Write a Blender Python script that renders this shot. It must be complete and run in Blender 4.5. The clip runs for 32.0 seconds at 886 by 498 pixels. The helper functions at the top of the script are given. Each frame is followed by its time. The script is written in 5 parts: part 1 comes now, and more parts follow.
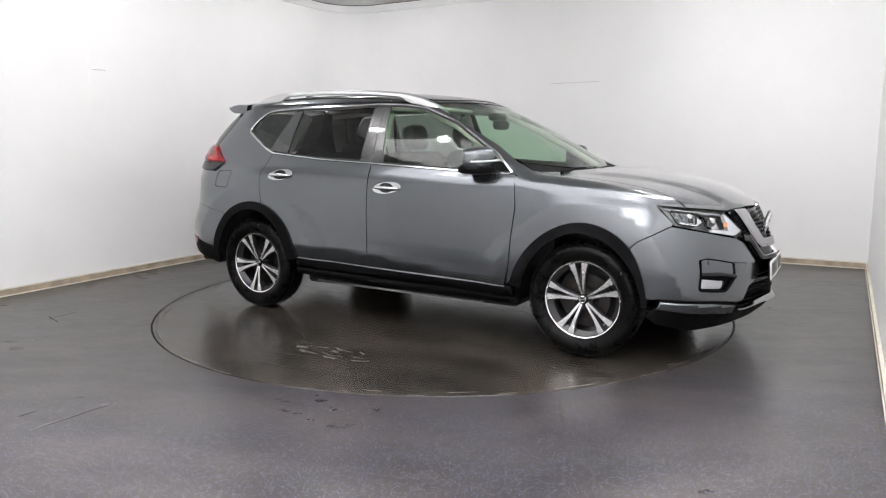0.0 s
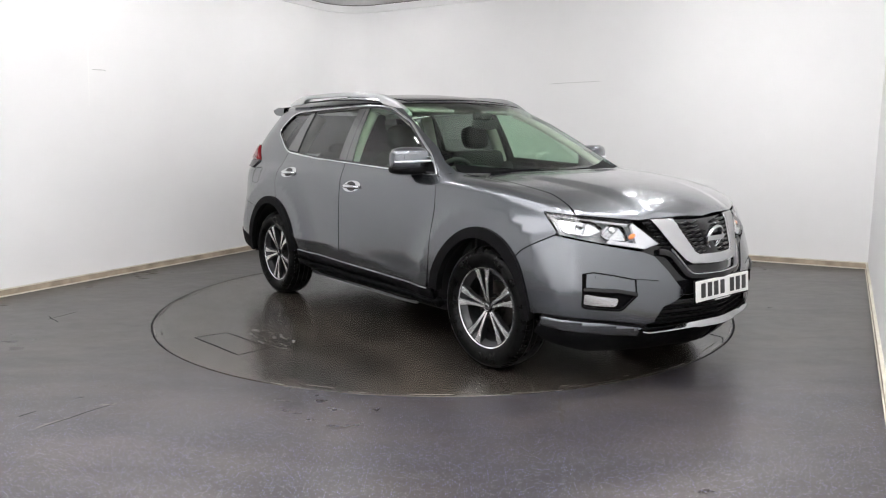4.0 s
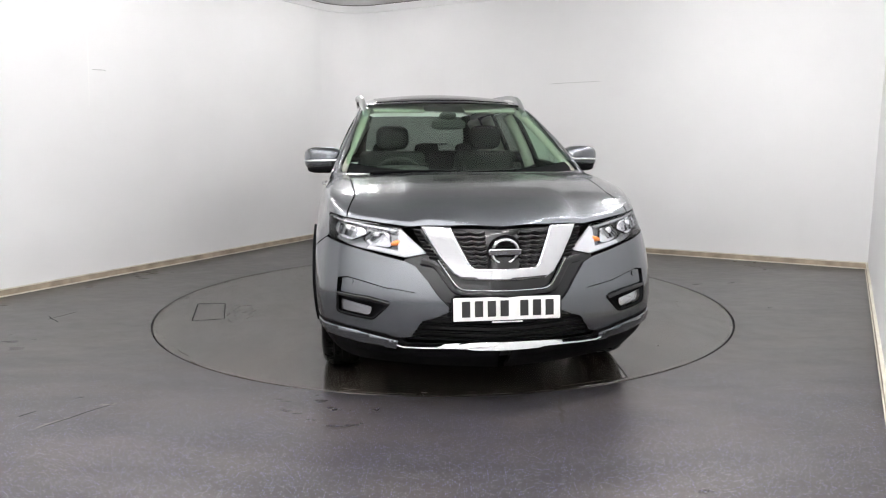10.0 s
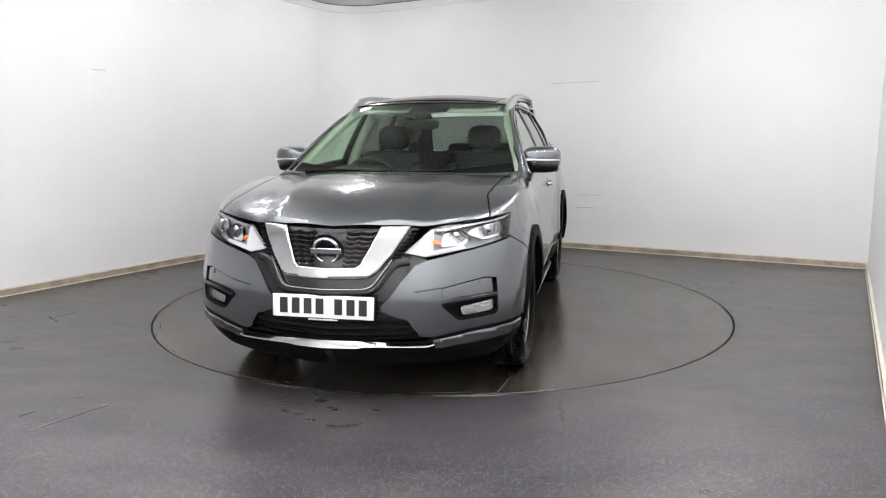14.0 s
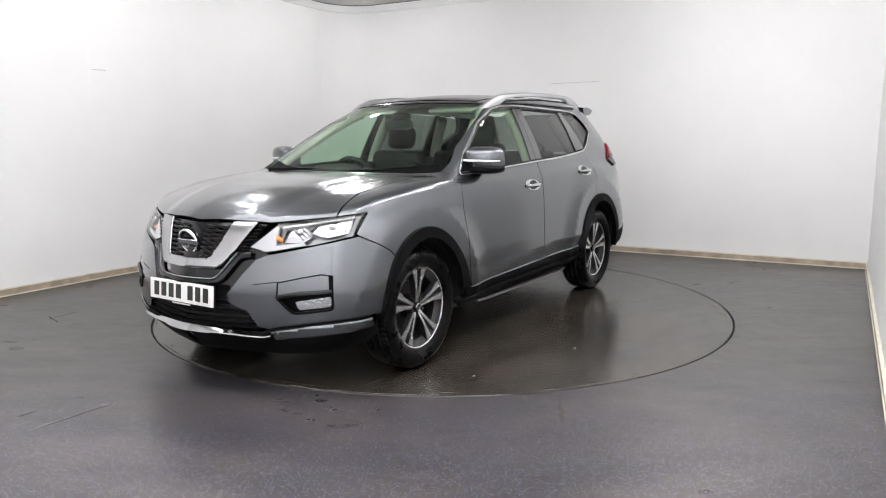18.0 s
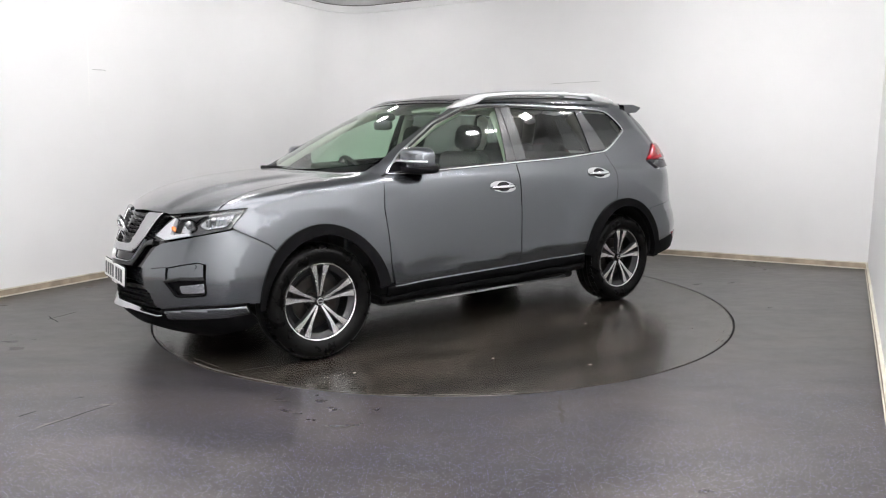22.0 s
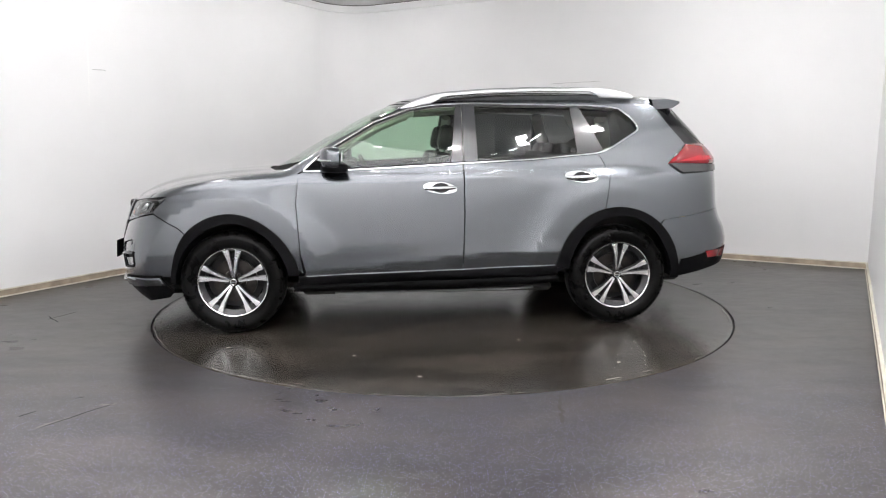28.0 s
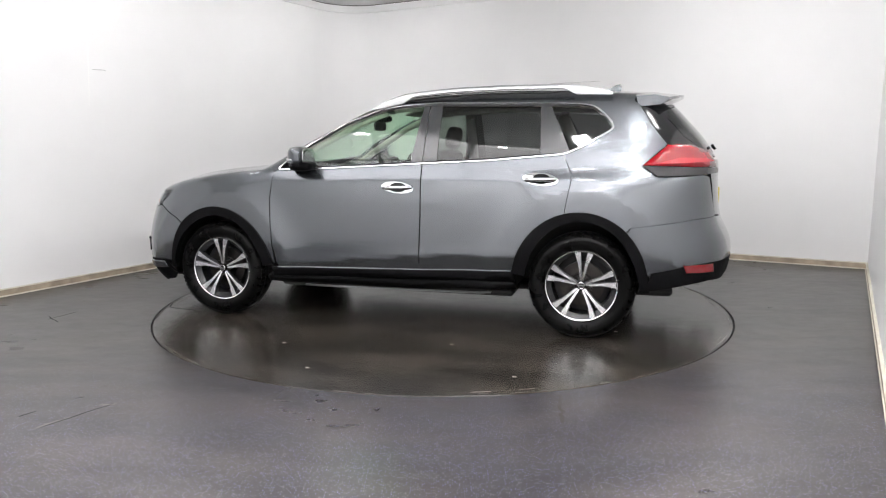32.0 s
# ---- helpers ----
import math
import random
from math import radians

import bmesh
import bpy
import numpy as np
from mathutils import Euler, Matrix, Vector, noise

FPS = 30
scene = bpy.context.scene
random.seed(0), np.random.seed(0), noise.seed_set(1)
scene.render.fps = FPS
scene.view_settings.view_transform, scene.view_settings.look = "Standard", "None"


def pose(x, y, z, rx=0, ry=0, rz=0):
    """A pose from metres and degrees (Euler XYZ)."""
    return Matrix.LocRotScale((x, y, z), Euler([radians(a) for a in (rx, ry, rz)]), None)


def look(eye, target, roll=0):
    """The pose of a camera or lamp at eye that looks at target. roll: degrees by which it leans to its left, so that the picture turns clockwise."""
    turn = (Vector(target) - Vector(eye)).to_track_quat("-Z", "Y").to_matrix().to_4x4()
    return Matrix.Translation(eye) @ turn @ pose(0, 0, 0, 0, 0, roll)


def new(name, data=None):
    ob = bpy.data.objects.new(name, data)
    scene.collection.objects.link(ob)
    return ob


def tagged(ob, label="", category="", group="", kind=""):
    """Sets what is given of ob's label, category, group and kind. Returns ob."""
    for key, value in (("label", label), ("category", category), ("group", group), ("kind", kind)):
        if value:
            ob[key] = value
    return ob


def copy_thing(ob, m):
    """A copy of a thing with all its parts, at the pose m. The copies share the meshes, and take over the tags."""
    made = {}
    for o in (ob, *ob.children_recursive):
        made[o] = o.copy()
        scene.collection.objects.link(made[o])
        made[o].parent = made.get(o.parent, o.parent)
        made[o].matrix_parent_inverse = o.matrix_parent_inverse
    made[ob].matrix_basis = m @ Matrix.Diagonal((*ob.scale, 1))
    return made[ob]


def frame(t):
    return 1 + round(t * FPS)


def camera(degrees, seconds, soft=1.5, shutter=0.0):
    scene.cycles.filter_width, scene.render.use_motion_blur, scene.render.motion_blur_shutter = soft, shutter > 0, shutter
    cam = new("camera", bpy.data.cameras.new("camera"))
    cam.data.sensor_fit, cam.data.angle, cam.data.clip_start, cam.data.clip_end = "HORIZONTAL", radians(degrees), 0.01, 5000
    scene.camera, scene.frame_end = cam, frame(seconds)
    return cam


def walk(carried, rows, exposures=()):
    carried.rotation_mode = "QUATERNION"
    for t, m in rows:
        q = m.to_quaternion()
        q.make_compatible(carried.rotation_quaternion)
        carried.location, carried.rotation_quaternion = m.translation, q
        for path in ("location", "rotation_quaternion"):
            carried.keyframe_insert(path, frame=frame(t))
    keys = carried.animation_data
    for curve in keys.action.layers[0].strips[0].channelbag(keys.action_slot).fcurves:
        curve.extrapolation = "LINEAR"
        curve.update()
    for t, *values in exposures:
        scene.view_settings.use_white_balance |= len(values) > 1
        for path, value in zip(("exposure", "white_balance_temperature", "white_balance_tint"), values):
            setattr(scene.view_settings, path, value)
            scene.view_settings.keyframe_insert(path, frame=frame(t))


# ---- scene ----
# ---------------------------------------------------------------- camera
cam = camera(63.29, 32.0, soft=1.1)
EYE = Vector((0.0, -5.816, 1.320))
PAN, TILT = radians(0.028), radians(8.639)
AIM = EYE + Vector((math.sin(PAN) * math.cos(TILT), math.cos(PAN) * math.cos(TILT), -math.sin(TILT)))
walk(cam, [(0.0, look(EYE, AIM, -0.197)), (32.0, look(EYE, AIM, -0.197))])

# ---------------------------------------------------------------- light
# white room lit by a ring of square panels in the ceiling and added fill lights, a faint neutral glow outside it
CEILING = 3.135
world = bpy.data.worlds.new("world")
scene.world = world
world.use_nodes = True
world.node_tree.nodes["Background"].inputs[0].default_value = (0.8, 0.85, 0.9, 1)
world.node_tree.nodes["Background"].inputs[1].default_value = 0.05
scene.view_settings.exposure = -0.04

# ---------------------------------------------------------------- materials
def material(name, colour, rough=0.5, metal=0.0, coat=0.0, spec=0.5, vary=0.0, scale=6.0, bump=0.0, bump_scale=60.0, coat_rough=0.03):
    """A Principled material with two scales of variation in colour and gloss and a fine relief."""
    m = bpy.data.materials.new(name)
    m.use_nodes = True
    nt = m.node_tree
    b = nt.nodes["Principled BSDF"]
    b.inputs["Base Color"].default_value = (*colour, 1)
    b.inputs["Roughness"].default_value = rough
    b.inputs["Metallic"].default_value = metal
    b.inputs["Coat Weight"].default_value = coat
    b.inputs["Coat Roughness"].default_value = coat_rough
    b.inputs["Specular IOR Level"].default_value = spec
    tc = nt.nodes.new("ShaderNodeTexCoord")
    if vary:
        n1 = nt.nodes.new("ShaderNodeTexNoise")
        n1.inputs["Scale"].default_value, n1.inputs["Detail"].default_value = scale, 8
        nt.links.new(tc.outputs["Object"], n1.inputs["Vector"])
        r = nt.nodes.new("ShaderNodeMapRange")
        r.inputs["From Min"].default_value, r.inputs["From Max"].default_value = 0.3, 0.7
        r.inputs["To Min"].default_value, r.inputs["To Max"].default_value = 1 - vary, 1 + vary
        nt.links.new(n1.outputs["Fac"], r.inputs["Value"])
        mul = nt.nodes.new("ShaderNodeVectorMath")
        mul.operation = "SCALE"
        mul.inputs[0].default_value = colour
        nt.links.new(r.outputs["Result"], mul.inputs["Scale"])
        nt.links.new(mul.outputs["Vector"], b.inputs["Base Color"])
        r2 = nt.nodes.new("ShaderNodeMapRange")
        r2.inputs["From Min"].default_value, r2.inputs["From Max"].default_value = 0.3, 0.7
        r2.inputs["To Min"].default_value, r2.inputs["To Max"].default_value = rough * (1 - vary), min(1, rough * (1 + vary))
        nt.links.new(n1.outputs["Fac"], r2.inputs["Value"])
        nt.links.new(r2.outputs["Result"], b.inputs["Roughness"])
    if bump:
        n2 = nt.nodes.new("ShaderNodeTexNoise")
        n2.inputs["Scale"].default_value, n2.inputs["Detail"].default_value = bump_scale, 4
        nt.links.new(tc.outputs["Object"], n2.inputs["Vector"])
        bp = nt.nodes.new("ShaderNodeBump")
        bp.inputs["Strength"].default_value, bp.inputs["Distance"].default_value = bump, 0.002
        nt.links.new(n2.outputs["Fac"], bp.inputs["Height"])
        nt.links.new(bp.outputs["Normal"], b.inputs["Normal"])
    return m


def paint_material():
    """Gun-metal metallic paint: fine flakes under a clear coat."""
    m = material("gunmetal_paint", (0.094, 0.102, 0.112), 0.27, 0.9, 1.0, coat_rough=0.10)
    nt = m.node_tree
    b = nt.nodes["Principled BSDF"]
    tc = nt.nodes.new("ShaderNodeTexCoord")
    v = nt.nodes.new("ShaderNodeTexVoronoi")
    v.inputs["Scale"].default_value = 900
    nt.links.new(tc.outputs["Object"], v.inputs["Vector"])
    mix = nt.nodes.new("ShaderNodeMix")
    mix.data_type = "RGBA"
    mix.inputs["A"].default_value = (0.094, 0.102, 0.113, 1)
    mix.inputs["B"].default_value = (0.113, 0.121, 0.133, 1)
    nt.links.new(v.outputs["Color"], mix.inputs["Factor"])
    nt.links.new(mix.outputs["Result"], b.inputs["Base Color"])
    return m


def glass_material(name, tint, rough=0.0):
    """Tinted glass: one surface with a mirror gloss over a see-through tint."""
    m = bpy.data.materials.new(name)
    m.use_nodes = True
    nt = m.node_tree
    nt.nodes.remove(nt.nodes["Principled BSDF"])
    out = nt.nodes["Material Output"]
    tr = nt.nodes.new("ShaderNodeBsdfTransparent")
    tr.inputs["Color"].default_value = (*tint, 1)
    gl = nt.nodes.new("ShaderNodeBsdfGlossy")
    gl.inputs["Roughness"].default_value = rough
    gl.inputs["Color"].default_value = (1, 1, 1, 1)
    # gloss after Schlick, alike from both faces of the pane
    lw = nt.nodes.new("ShaderNodeLayerWeight")
    lw.inputs["Blend"].default_value = 0.5
    pw = nt.nodes.new("ShaderNodeMath")
    pw.operation = "POWER"
    pw.inputs[1].default_value = 5.0
    nt.links.new(lw.outputs["Facing"], pw.inputs[0])
    fr = nt.nodes.new("ShaderNodeMath")
    fr.operation = "MULTIPLY_ADD"
    fr.inputs[1].default_value, fr.inputs[2].default_value = 0.90, 0.047
    nt.links.new(pw.outputs[0], fr.inputs[0])
    mx = nt.nodes.new("ShaderNodeMixShader")
    nt.links.new(fr.outputs[0], mx.inputs["Fac"])
    nt.links.new(tr.outputs["BSDF"], mx.inputs[1])
    nt.links.new(gl.outputs["BSDF"], mx.inputs[2])
    nt.links.new(mx.outputs["Shader"], out.inputs["Surface"])
    return m


def floor_material(name, worn=1.0, offset=(0, 0, 0), gloss=0.27, glitter=1.0, dark=(0.029, 0.0265, 0.0275), pale=(0.047, 0.0410, 0.0385)):
    """Dark safety vinyl: blue-white glitter, scuffs, dull worn clouds and a damp gloss."""
    m = bpy.data.materials.new(name)
    m.use_nodes = True
    nt = m.node_tree
    b = nt.nodes["Principled BSDF"]
    L = nt.links.new
    tc = nt.nodes.new("ShaderNodeTexCoord")
    mp = nt.nodes.new("ShaderNodeMapping")
    mp.inputs["Location"].default_value = offset
    L(tc.outputs["Object"], mp.inputs["Vector"])

    def noise_node(scale, detail=6, stretch=None, distort=0.0):
        n = nt.nodes.new("ShaderNodeTexNoise")
        n.inputs["Scale"].default_value, n.inputs["Detail"].default_value = scale, detail
        n.inputs["Distortion"].default_value = distort
        if stretch:
            mq = nt.nodes.new("ShaderNodeMapping")
            mq.inputs["Scale"].default_value = stretch
            mq.inputs["Rotation"].default_value = (0, 0, radians(35))
            L(mp.outputs["Vector"], mq.inputs["Vector"])
            L(mq.outputs["Vector"], n.inputs["Vector"])
        else:
            L(mp.outputs["Vector"], n.inputs["Vector"])
        return n

    def ramp(node, lo, hi, a, b_):
        r = nt.nodes.new("ShaderNodeMapRange")
        r.inputs["From Min"].default_value, r.inputs["From Max"].default_value = lo, hi
        r.inputs["To Min"].default_value, r.inputs["To Max"].default_value = a, b_
        L(node, r.inputs["Value"])
        return r.outputs["Result"]

    big = noise_node(0.9, 2, distort=0.4)
    streak = noise_node(1.6, 5, (1.0, 2.4, 1.0))
    base = nt.nodes.new("ShaderNodeMix")
    base.data_type = "RGBA"
    base.inputs["A"].default_value = (*dark, 1)
    base.inputs["B"].default_value = (*pale, 1)
    L(ramp(streak.outputs["Fac"], 0.42, 0.61, 0, worn), base.inputs["Factor"])
    # fine grit in the wear layer
    grit = noise_node(150, 3)
    gritty = nt.nodes.new("ShaderNodeVectorMath")
    gritty.operation = "SCALE"
    L(base.outputs["Result"], gritty.inputs[0])
    L(ramp(grit.outputs["Fac"], 0.32, 0.68, 0.55, 1.50), gritty.inputs["Scale"])
    # glitter: sparse small cells, brighter and bluer than the ground
    vo = nt.nodes.new("ShaderNodeTexVoronoi")
    vo.voronoi_dimensions = "2D"
    vo.inputs["Scale"].default_value = 112
    L(mp.outputs["Vector"], vo.inputs["Vector"])
    near = ramp(vo.outputs["Distance"], 0.17, 0.29, 1, 0)
    sep = nt.nodes.new("ShaderNodeSeparateColor")
    L(vo.outputs["Color"], sep.inputs["Color"])
    pick = ramp(sep.outputs["Red"], 0.62, 1.0, 0, 1)
    both = nt.nodes.new("ShaderNodeMath")
    both.operation = "MULTIPLY"
    L(near, both.inputs[0])
    # the glitter is worn off where cars drive in; it lasts in a wide apron on one side
    place = nt.nodes.new("ShaderNodeSeparateXYZ")
    L(tc.outputs["Object"], place.inputs["Vector"])
    wob = nt.nodes.new("ShaderNodeMath")
    wob.operation = "MULTIPLY_ADD"
    wob.inputs[1].default_value = 0.9
    L(big.outputs["Fac"], wob.inputs[0])
    L(place.outputs["Y"], wob.inputs[2])
    kept = nt.nodes.new("ShaderNodeMath")
    kept.operation = "MULTIPLY"
    L(pick, kept.inputs[0])
    L(ramp(wob.outputs[0], -2.30, -1.05, glitter, 0.05 * glitter), kept.inputs[1])
    L(kept.outputs[0], both.inputs[1])
    glit = nt.nodes.new("ShaderNodeMix")
    glit.data_type = "RGBA"
    glit.inputs["A"].default_value = (0.50, 0.495, 0.54, 1)
    glit.inputs["B"].default_value = (0.32, 0.315, 0.66, 1)
    L(ramp(sep.outputs["Green"], 0.35, 0.5, 0, 1), glit.inputs["Factor"])
    col = nt.nodes.new("ShaderNodeMix")
    col.data_type = "RGBA"
    L(both.outputs[0], col.inputs["Factor"])
    L(gritty.outputs["Vector"], col.inputs["A"])
    L(glit.outputs["Result"], col.inputs["B"])
    L(col.outputs["Result"], b.inputs["Base Color"])
    rr = nt.nodes.new("ShaderNodeMath")
    rr.operation = "ADD"
    L(ramp(big.outputs["Fac"], 0.30, 0.70, gloss, gloss + 0.02), rr.inputs[0])
    smear = noise_node(7.0, 5, (1.0, 1.9, 1.0))
    L(ramp(smear.outputs["Fac"], 0.38, 0.66, 0.0, 0.035), rr.inputs[1])
    L(rr.outputs[0], b.inputs["Roughness"])
    # damp and dry: the sheen changes in broken, fine-edged patches
    damp = noise_node(2.3, 6, (1.0, 1.7, 1.0), 0.15)
    grain = noise_node(26, 6)
    sheen = nt.nodes.new("ShaderNodeMath")
    sheen.operation = "MULTIPLY"
    L(ramp(damp.outputs["Fac"], 0.40, 0.60, 0.60, 0.48), sheen.inputs[0])
    L(ramp(grain.outputs["Fac"], 0.3, 0.7, 1.10, 0.90), sheen.inputs[1])
    L(sheen.outputs[0], b.inputs["Specular IOR Level"])
    return m


def glow_material(name, colour, strength):
    m = bpy.data.materials.new(name)
    m.use_nodes = True
    b = m.node_tree.nodes["Principled BSDF"]
    b.inputs["Base Color"].default_value = (*colour, 1)
    b.inputs["Emission Color"].default_value = (*colour, 1)
    b.inputs["Emission Strength"].default_value = strength
    return m


WALL = material("white_wall_paint", (0.86, 0.86, 0.86), 0.55, vary=0.02, scale=1.3, bump=0.15, bump_scale=220)
CEIL = material("ceiling_paint", (0.74, 0.74, 0.73), 0.7, vary=0.04, scale=2, bump=0.1)
SKIRT = material("worn_wood", (0.40, 0.33, 0.25), 0.6, vary=0.35, scale=7, bump=0.3, bump_scale=40)
SKIRT_EDGE = material("cream_edge", (0.70, 0.66, 0.56), 0.5, vary=0.15, scale=9)
FLOOR = floor_material("glitter_vinyl")
DISC = floor_material("turntable_vinyl", 1.0, (3.1, 1.7, 0), 0.19, 0.0, (0.022, 0.0190, 0.0165), (0.048, 0.0400, 0.0330))
PIT = material("pit_black", (0.012, 0.012, 0.012), 0.8)
SCUFF = material("scuff", (0.20, 0.19, 0.18), 0.6, vary=0.4, scale=14)
PAINT = paint_material()
BLACK = material("black_plastic", (0.005, 0.005, 0.0055), 0.50, spec=0.035, vary=0.15, scale=20, bump=0.25, bump_scale=500)
GLOSS = material("gloss_black", (0.005, 0.005, 0.006), 0.10, spec=0.35)
MATT = material("matt_black", (0.010, 0.010, 0.011), 0.7)
CHROME = material("chrome", (0.62, 0.63, 0.64), 0.10, 1.0)
RAIL = material("silver_rail_paint", (0.50, 0.51, 0.52), 0.35, 0.8, 0.3)
SATIN = material("satin_aluminium", (0.78, 0.79, 0.80), 0.30, 1.0)
BRIGHT = material("satin_chrome", (0.44, 0.445, 0.455), 0.16, 1.0, vary=0.05, scale=12)
STEP = material("brushed_step_edge", (0.20, 0.20, 0.205), 0.3, 1.0, vary=0.1, scale=20)
CLAD = material("semi_gloss_black", (0.012, 0.0125, 0.013), 0.24, spec=0.35, vary=0.1, scale=9)
LAMP_GREY = material("lamp_housing", (0.36, 0.37, 0.385), 0.25, 0.5)
ALLOY = material("machined_alloy", (0.84, 0.85, 0.86), 0.26, 1.0, vary=0.06, scale=30)
ALLOY_DARK = material("dark_alloy", (0.020, 0.021, 0.023), 0.35, 0.4, 0.4)
RUBBER = material("tyre_rubber", (0.003, 0.003, 0.003), 0.30, spec=0.09, vary=0.2, scale=18, bump=0.2, bump_scale=160)
STEEL = material("brake_steel", (0.055, 0.050, 0.047), 0.4, 1.0, vary=0.25, scale=25)
RED = material("red_lens", (0.21, 0.002, 0.006), 0.12, spec=0.5, coat=0.5)
CLEAR = glass_material("clear_lens", (0.97, 0.975, 0.98))
SMOKE = material("smoked_lens", (0.030, 0.028, 0.030), 0.12, spec=0.4)
WHITE_LENS = material("white_lens", (0.48, 0.49, 0.51), 0.18, coat=0.8)
GRILLE_BAR = material("grille_black", (0.008, 0.008, 0.009), 0.35, spec=0.3)
REFLECTOR = material("lamp_reflector", (0.62, 0.63, 0.65), 0.15, 1.0, bump=1.0, bump_scale=70)
AMBER = material("amber_lens", (0.75, 0.22, 0.04), 0.2, coat=0.6)
GLASS = glass_material("green_tinted_glass", (0.64, 0.80, 0.67))
PRIVACY = glass_material("privacy_glass", (0.21, 0.22, 0.217))
PILLAR = material("pillar_film", (0.030, 0.031, 0.033), 0.22, spec=0.6, coat=0.7, coat_rough=0.06)
TRIM_DARK = material("dark_interior_trim", (0.022, 0.022, 0.023), 0.6, vary=0.1, scale=30, bump=0.2, bump_scale=400)
SEAT_CLOTH = material("black_seat_leather", (0.006, 0.006, 0.0065), 0.5, spec=0.12, vary=0.15, scale=12, bump=0.2, bump_scale=300)
TRIM_LIGHT = material("pale_headlining", (0.55, 0.53, 0.48), 0.8, vary=0.05, scale=30)
PLATE = material("white_plate", (0.78, 0.78, 0.76), 0.3, coat=0.3)
INK = material("black_ink", (0.012, 0.012, 0.012), 0.4)

# ---------------------------------------------------------------- the car's form
# x forward, y to the car's left, z up; the origin on the ground midway between the axles
def curve(points, lo, hi, soft):
    """A smooth curve through points: a dense table, blurred over the length soft."""
    xs = np.linspace(lo, hi, 1600)
    px, py = zip(*sorted(points))
    ys = np.interp(xs, px, py)
    step = xs[1] - xs[0]
    n = int(3 * soft / step) + 1
    k = np.exp(-0.5 * (np.arange(-n, n + 1) * step / soft) ** 2)
    ys = np.convolve(np.pad(ys, n, mode="reflect", reflect_type="odd"), k / k.sum(), "valid")
    return lambda v: np.interp(v, xs, ys)


# half width against height amidships, nose and tail on the centre line against height, top line on the centre line
WIDTH = curve([(0.10, 0.74), (0.20, 0.79), (0.28, 0.845), (0.36, 0.886), (0.44, 0.898), (0.51, 0.903), (0.55, 0.9055), (0.62, 0.9045), (0.70, 0.9015), (0.80, 0.8970),
               (0.88, 0.8925), (0.94, 0.8880), (1.00, 0.881), (1.045, 0.872), (1.075, 0.858), (1.12, 0.826), (1.25, 0.774), (1.39, 0.708), (1.50, 0.645), (1.58, 0.596), (1.70, 0.52)], 0.1, 1.72, 0.018)
NOSE = curve([(0.10, 2.05), (0.20, 2.17), (0.27, 2.25), (0.34, 2.28), (0.45, 2.285), (0.58, 2.285), (0.70, 2.245), (0.80, 2.205), (0.88, 2.175), (1.0, 2.10), (1.72, 1.9)], 0.1, 1.72, 0.03)
TAIL = curve([(0.10, -2.10), (0.25, -2.17), (0.33, -2.25), (0.42, -2.325), (0.58, -2.350), (0.68, -2.325), (0.76, -2.275), (0.85, -2.252),
              (1.05, -2.240), (1.17, -2.240), (1.33, -2.14), (1.54, -1.95), (1.72, -1.75)], 0.1, 1.72, 0.022)
TOP = curve([(2.6, 0.55), (2.30, 0.78), (2.19, 0.875), (2.08, 0.953), (1.95, 1.010), (1.80, 1.049), (1.60, 1.078), (1.40, 1.097), (1.22, 1.110), (1.14, 1.116), (0.75, 1.348),
             (0.45, 1.506), (0.22, 1.606), (0.10, 1.632), (-0.05, 1.652), (-0.30, 1.674), (-0.65, 1.686), (-1.10, 1.684), (-1.50, 1.670), (-1.75, 1.656), (-2.05, 1.62), (-2.6, 1.5)], -2.6, 2.7, 0.045)
CROWN = curve([(-2.6, 0.14), (0.1, 0.12), (0.5, 0.08), (1.1, 0.01), (1.4, 0.02), (2.0, 0.06), (2.7, 0.08)], -2.6, 2.7, 0.1)

PLAN_FRONT = curve([(-0.5, 1.0), (0.45, 0.998), (0.60, 0.986), (0.72, 0.945), (0.80, 0.862), (0.861, 0.735), (0.92, 0.570), (0.965, 0.385), (0.99, 0.20), (1.0, 0.08), (1.02, 0.0), (1.5, 0.0)], -0.5, 1.5, 0.026)


def step01(v, a, b):
    t = np.clip((v - a) / (b - a), 0, 1)
    return t * t * (3 - 2 * t)


# height of the lower door crease along the car
DOOR_CREASE_X, DOOR_CREASE_Z = (-1.2, -0.80, -0.55, -0.15, 0.35, 0.80, 1.0), (0.545, 0.537, 0.526, 0.500, 0.455, 0.408, 0.40)


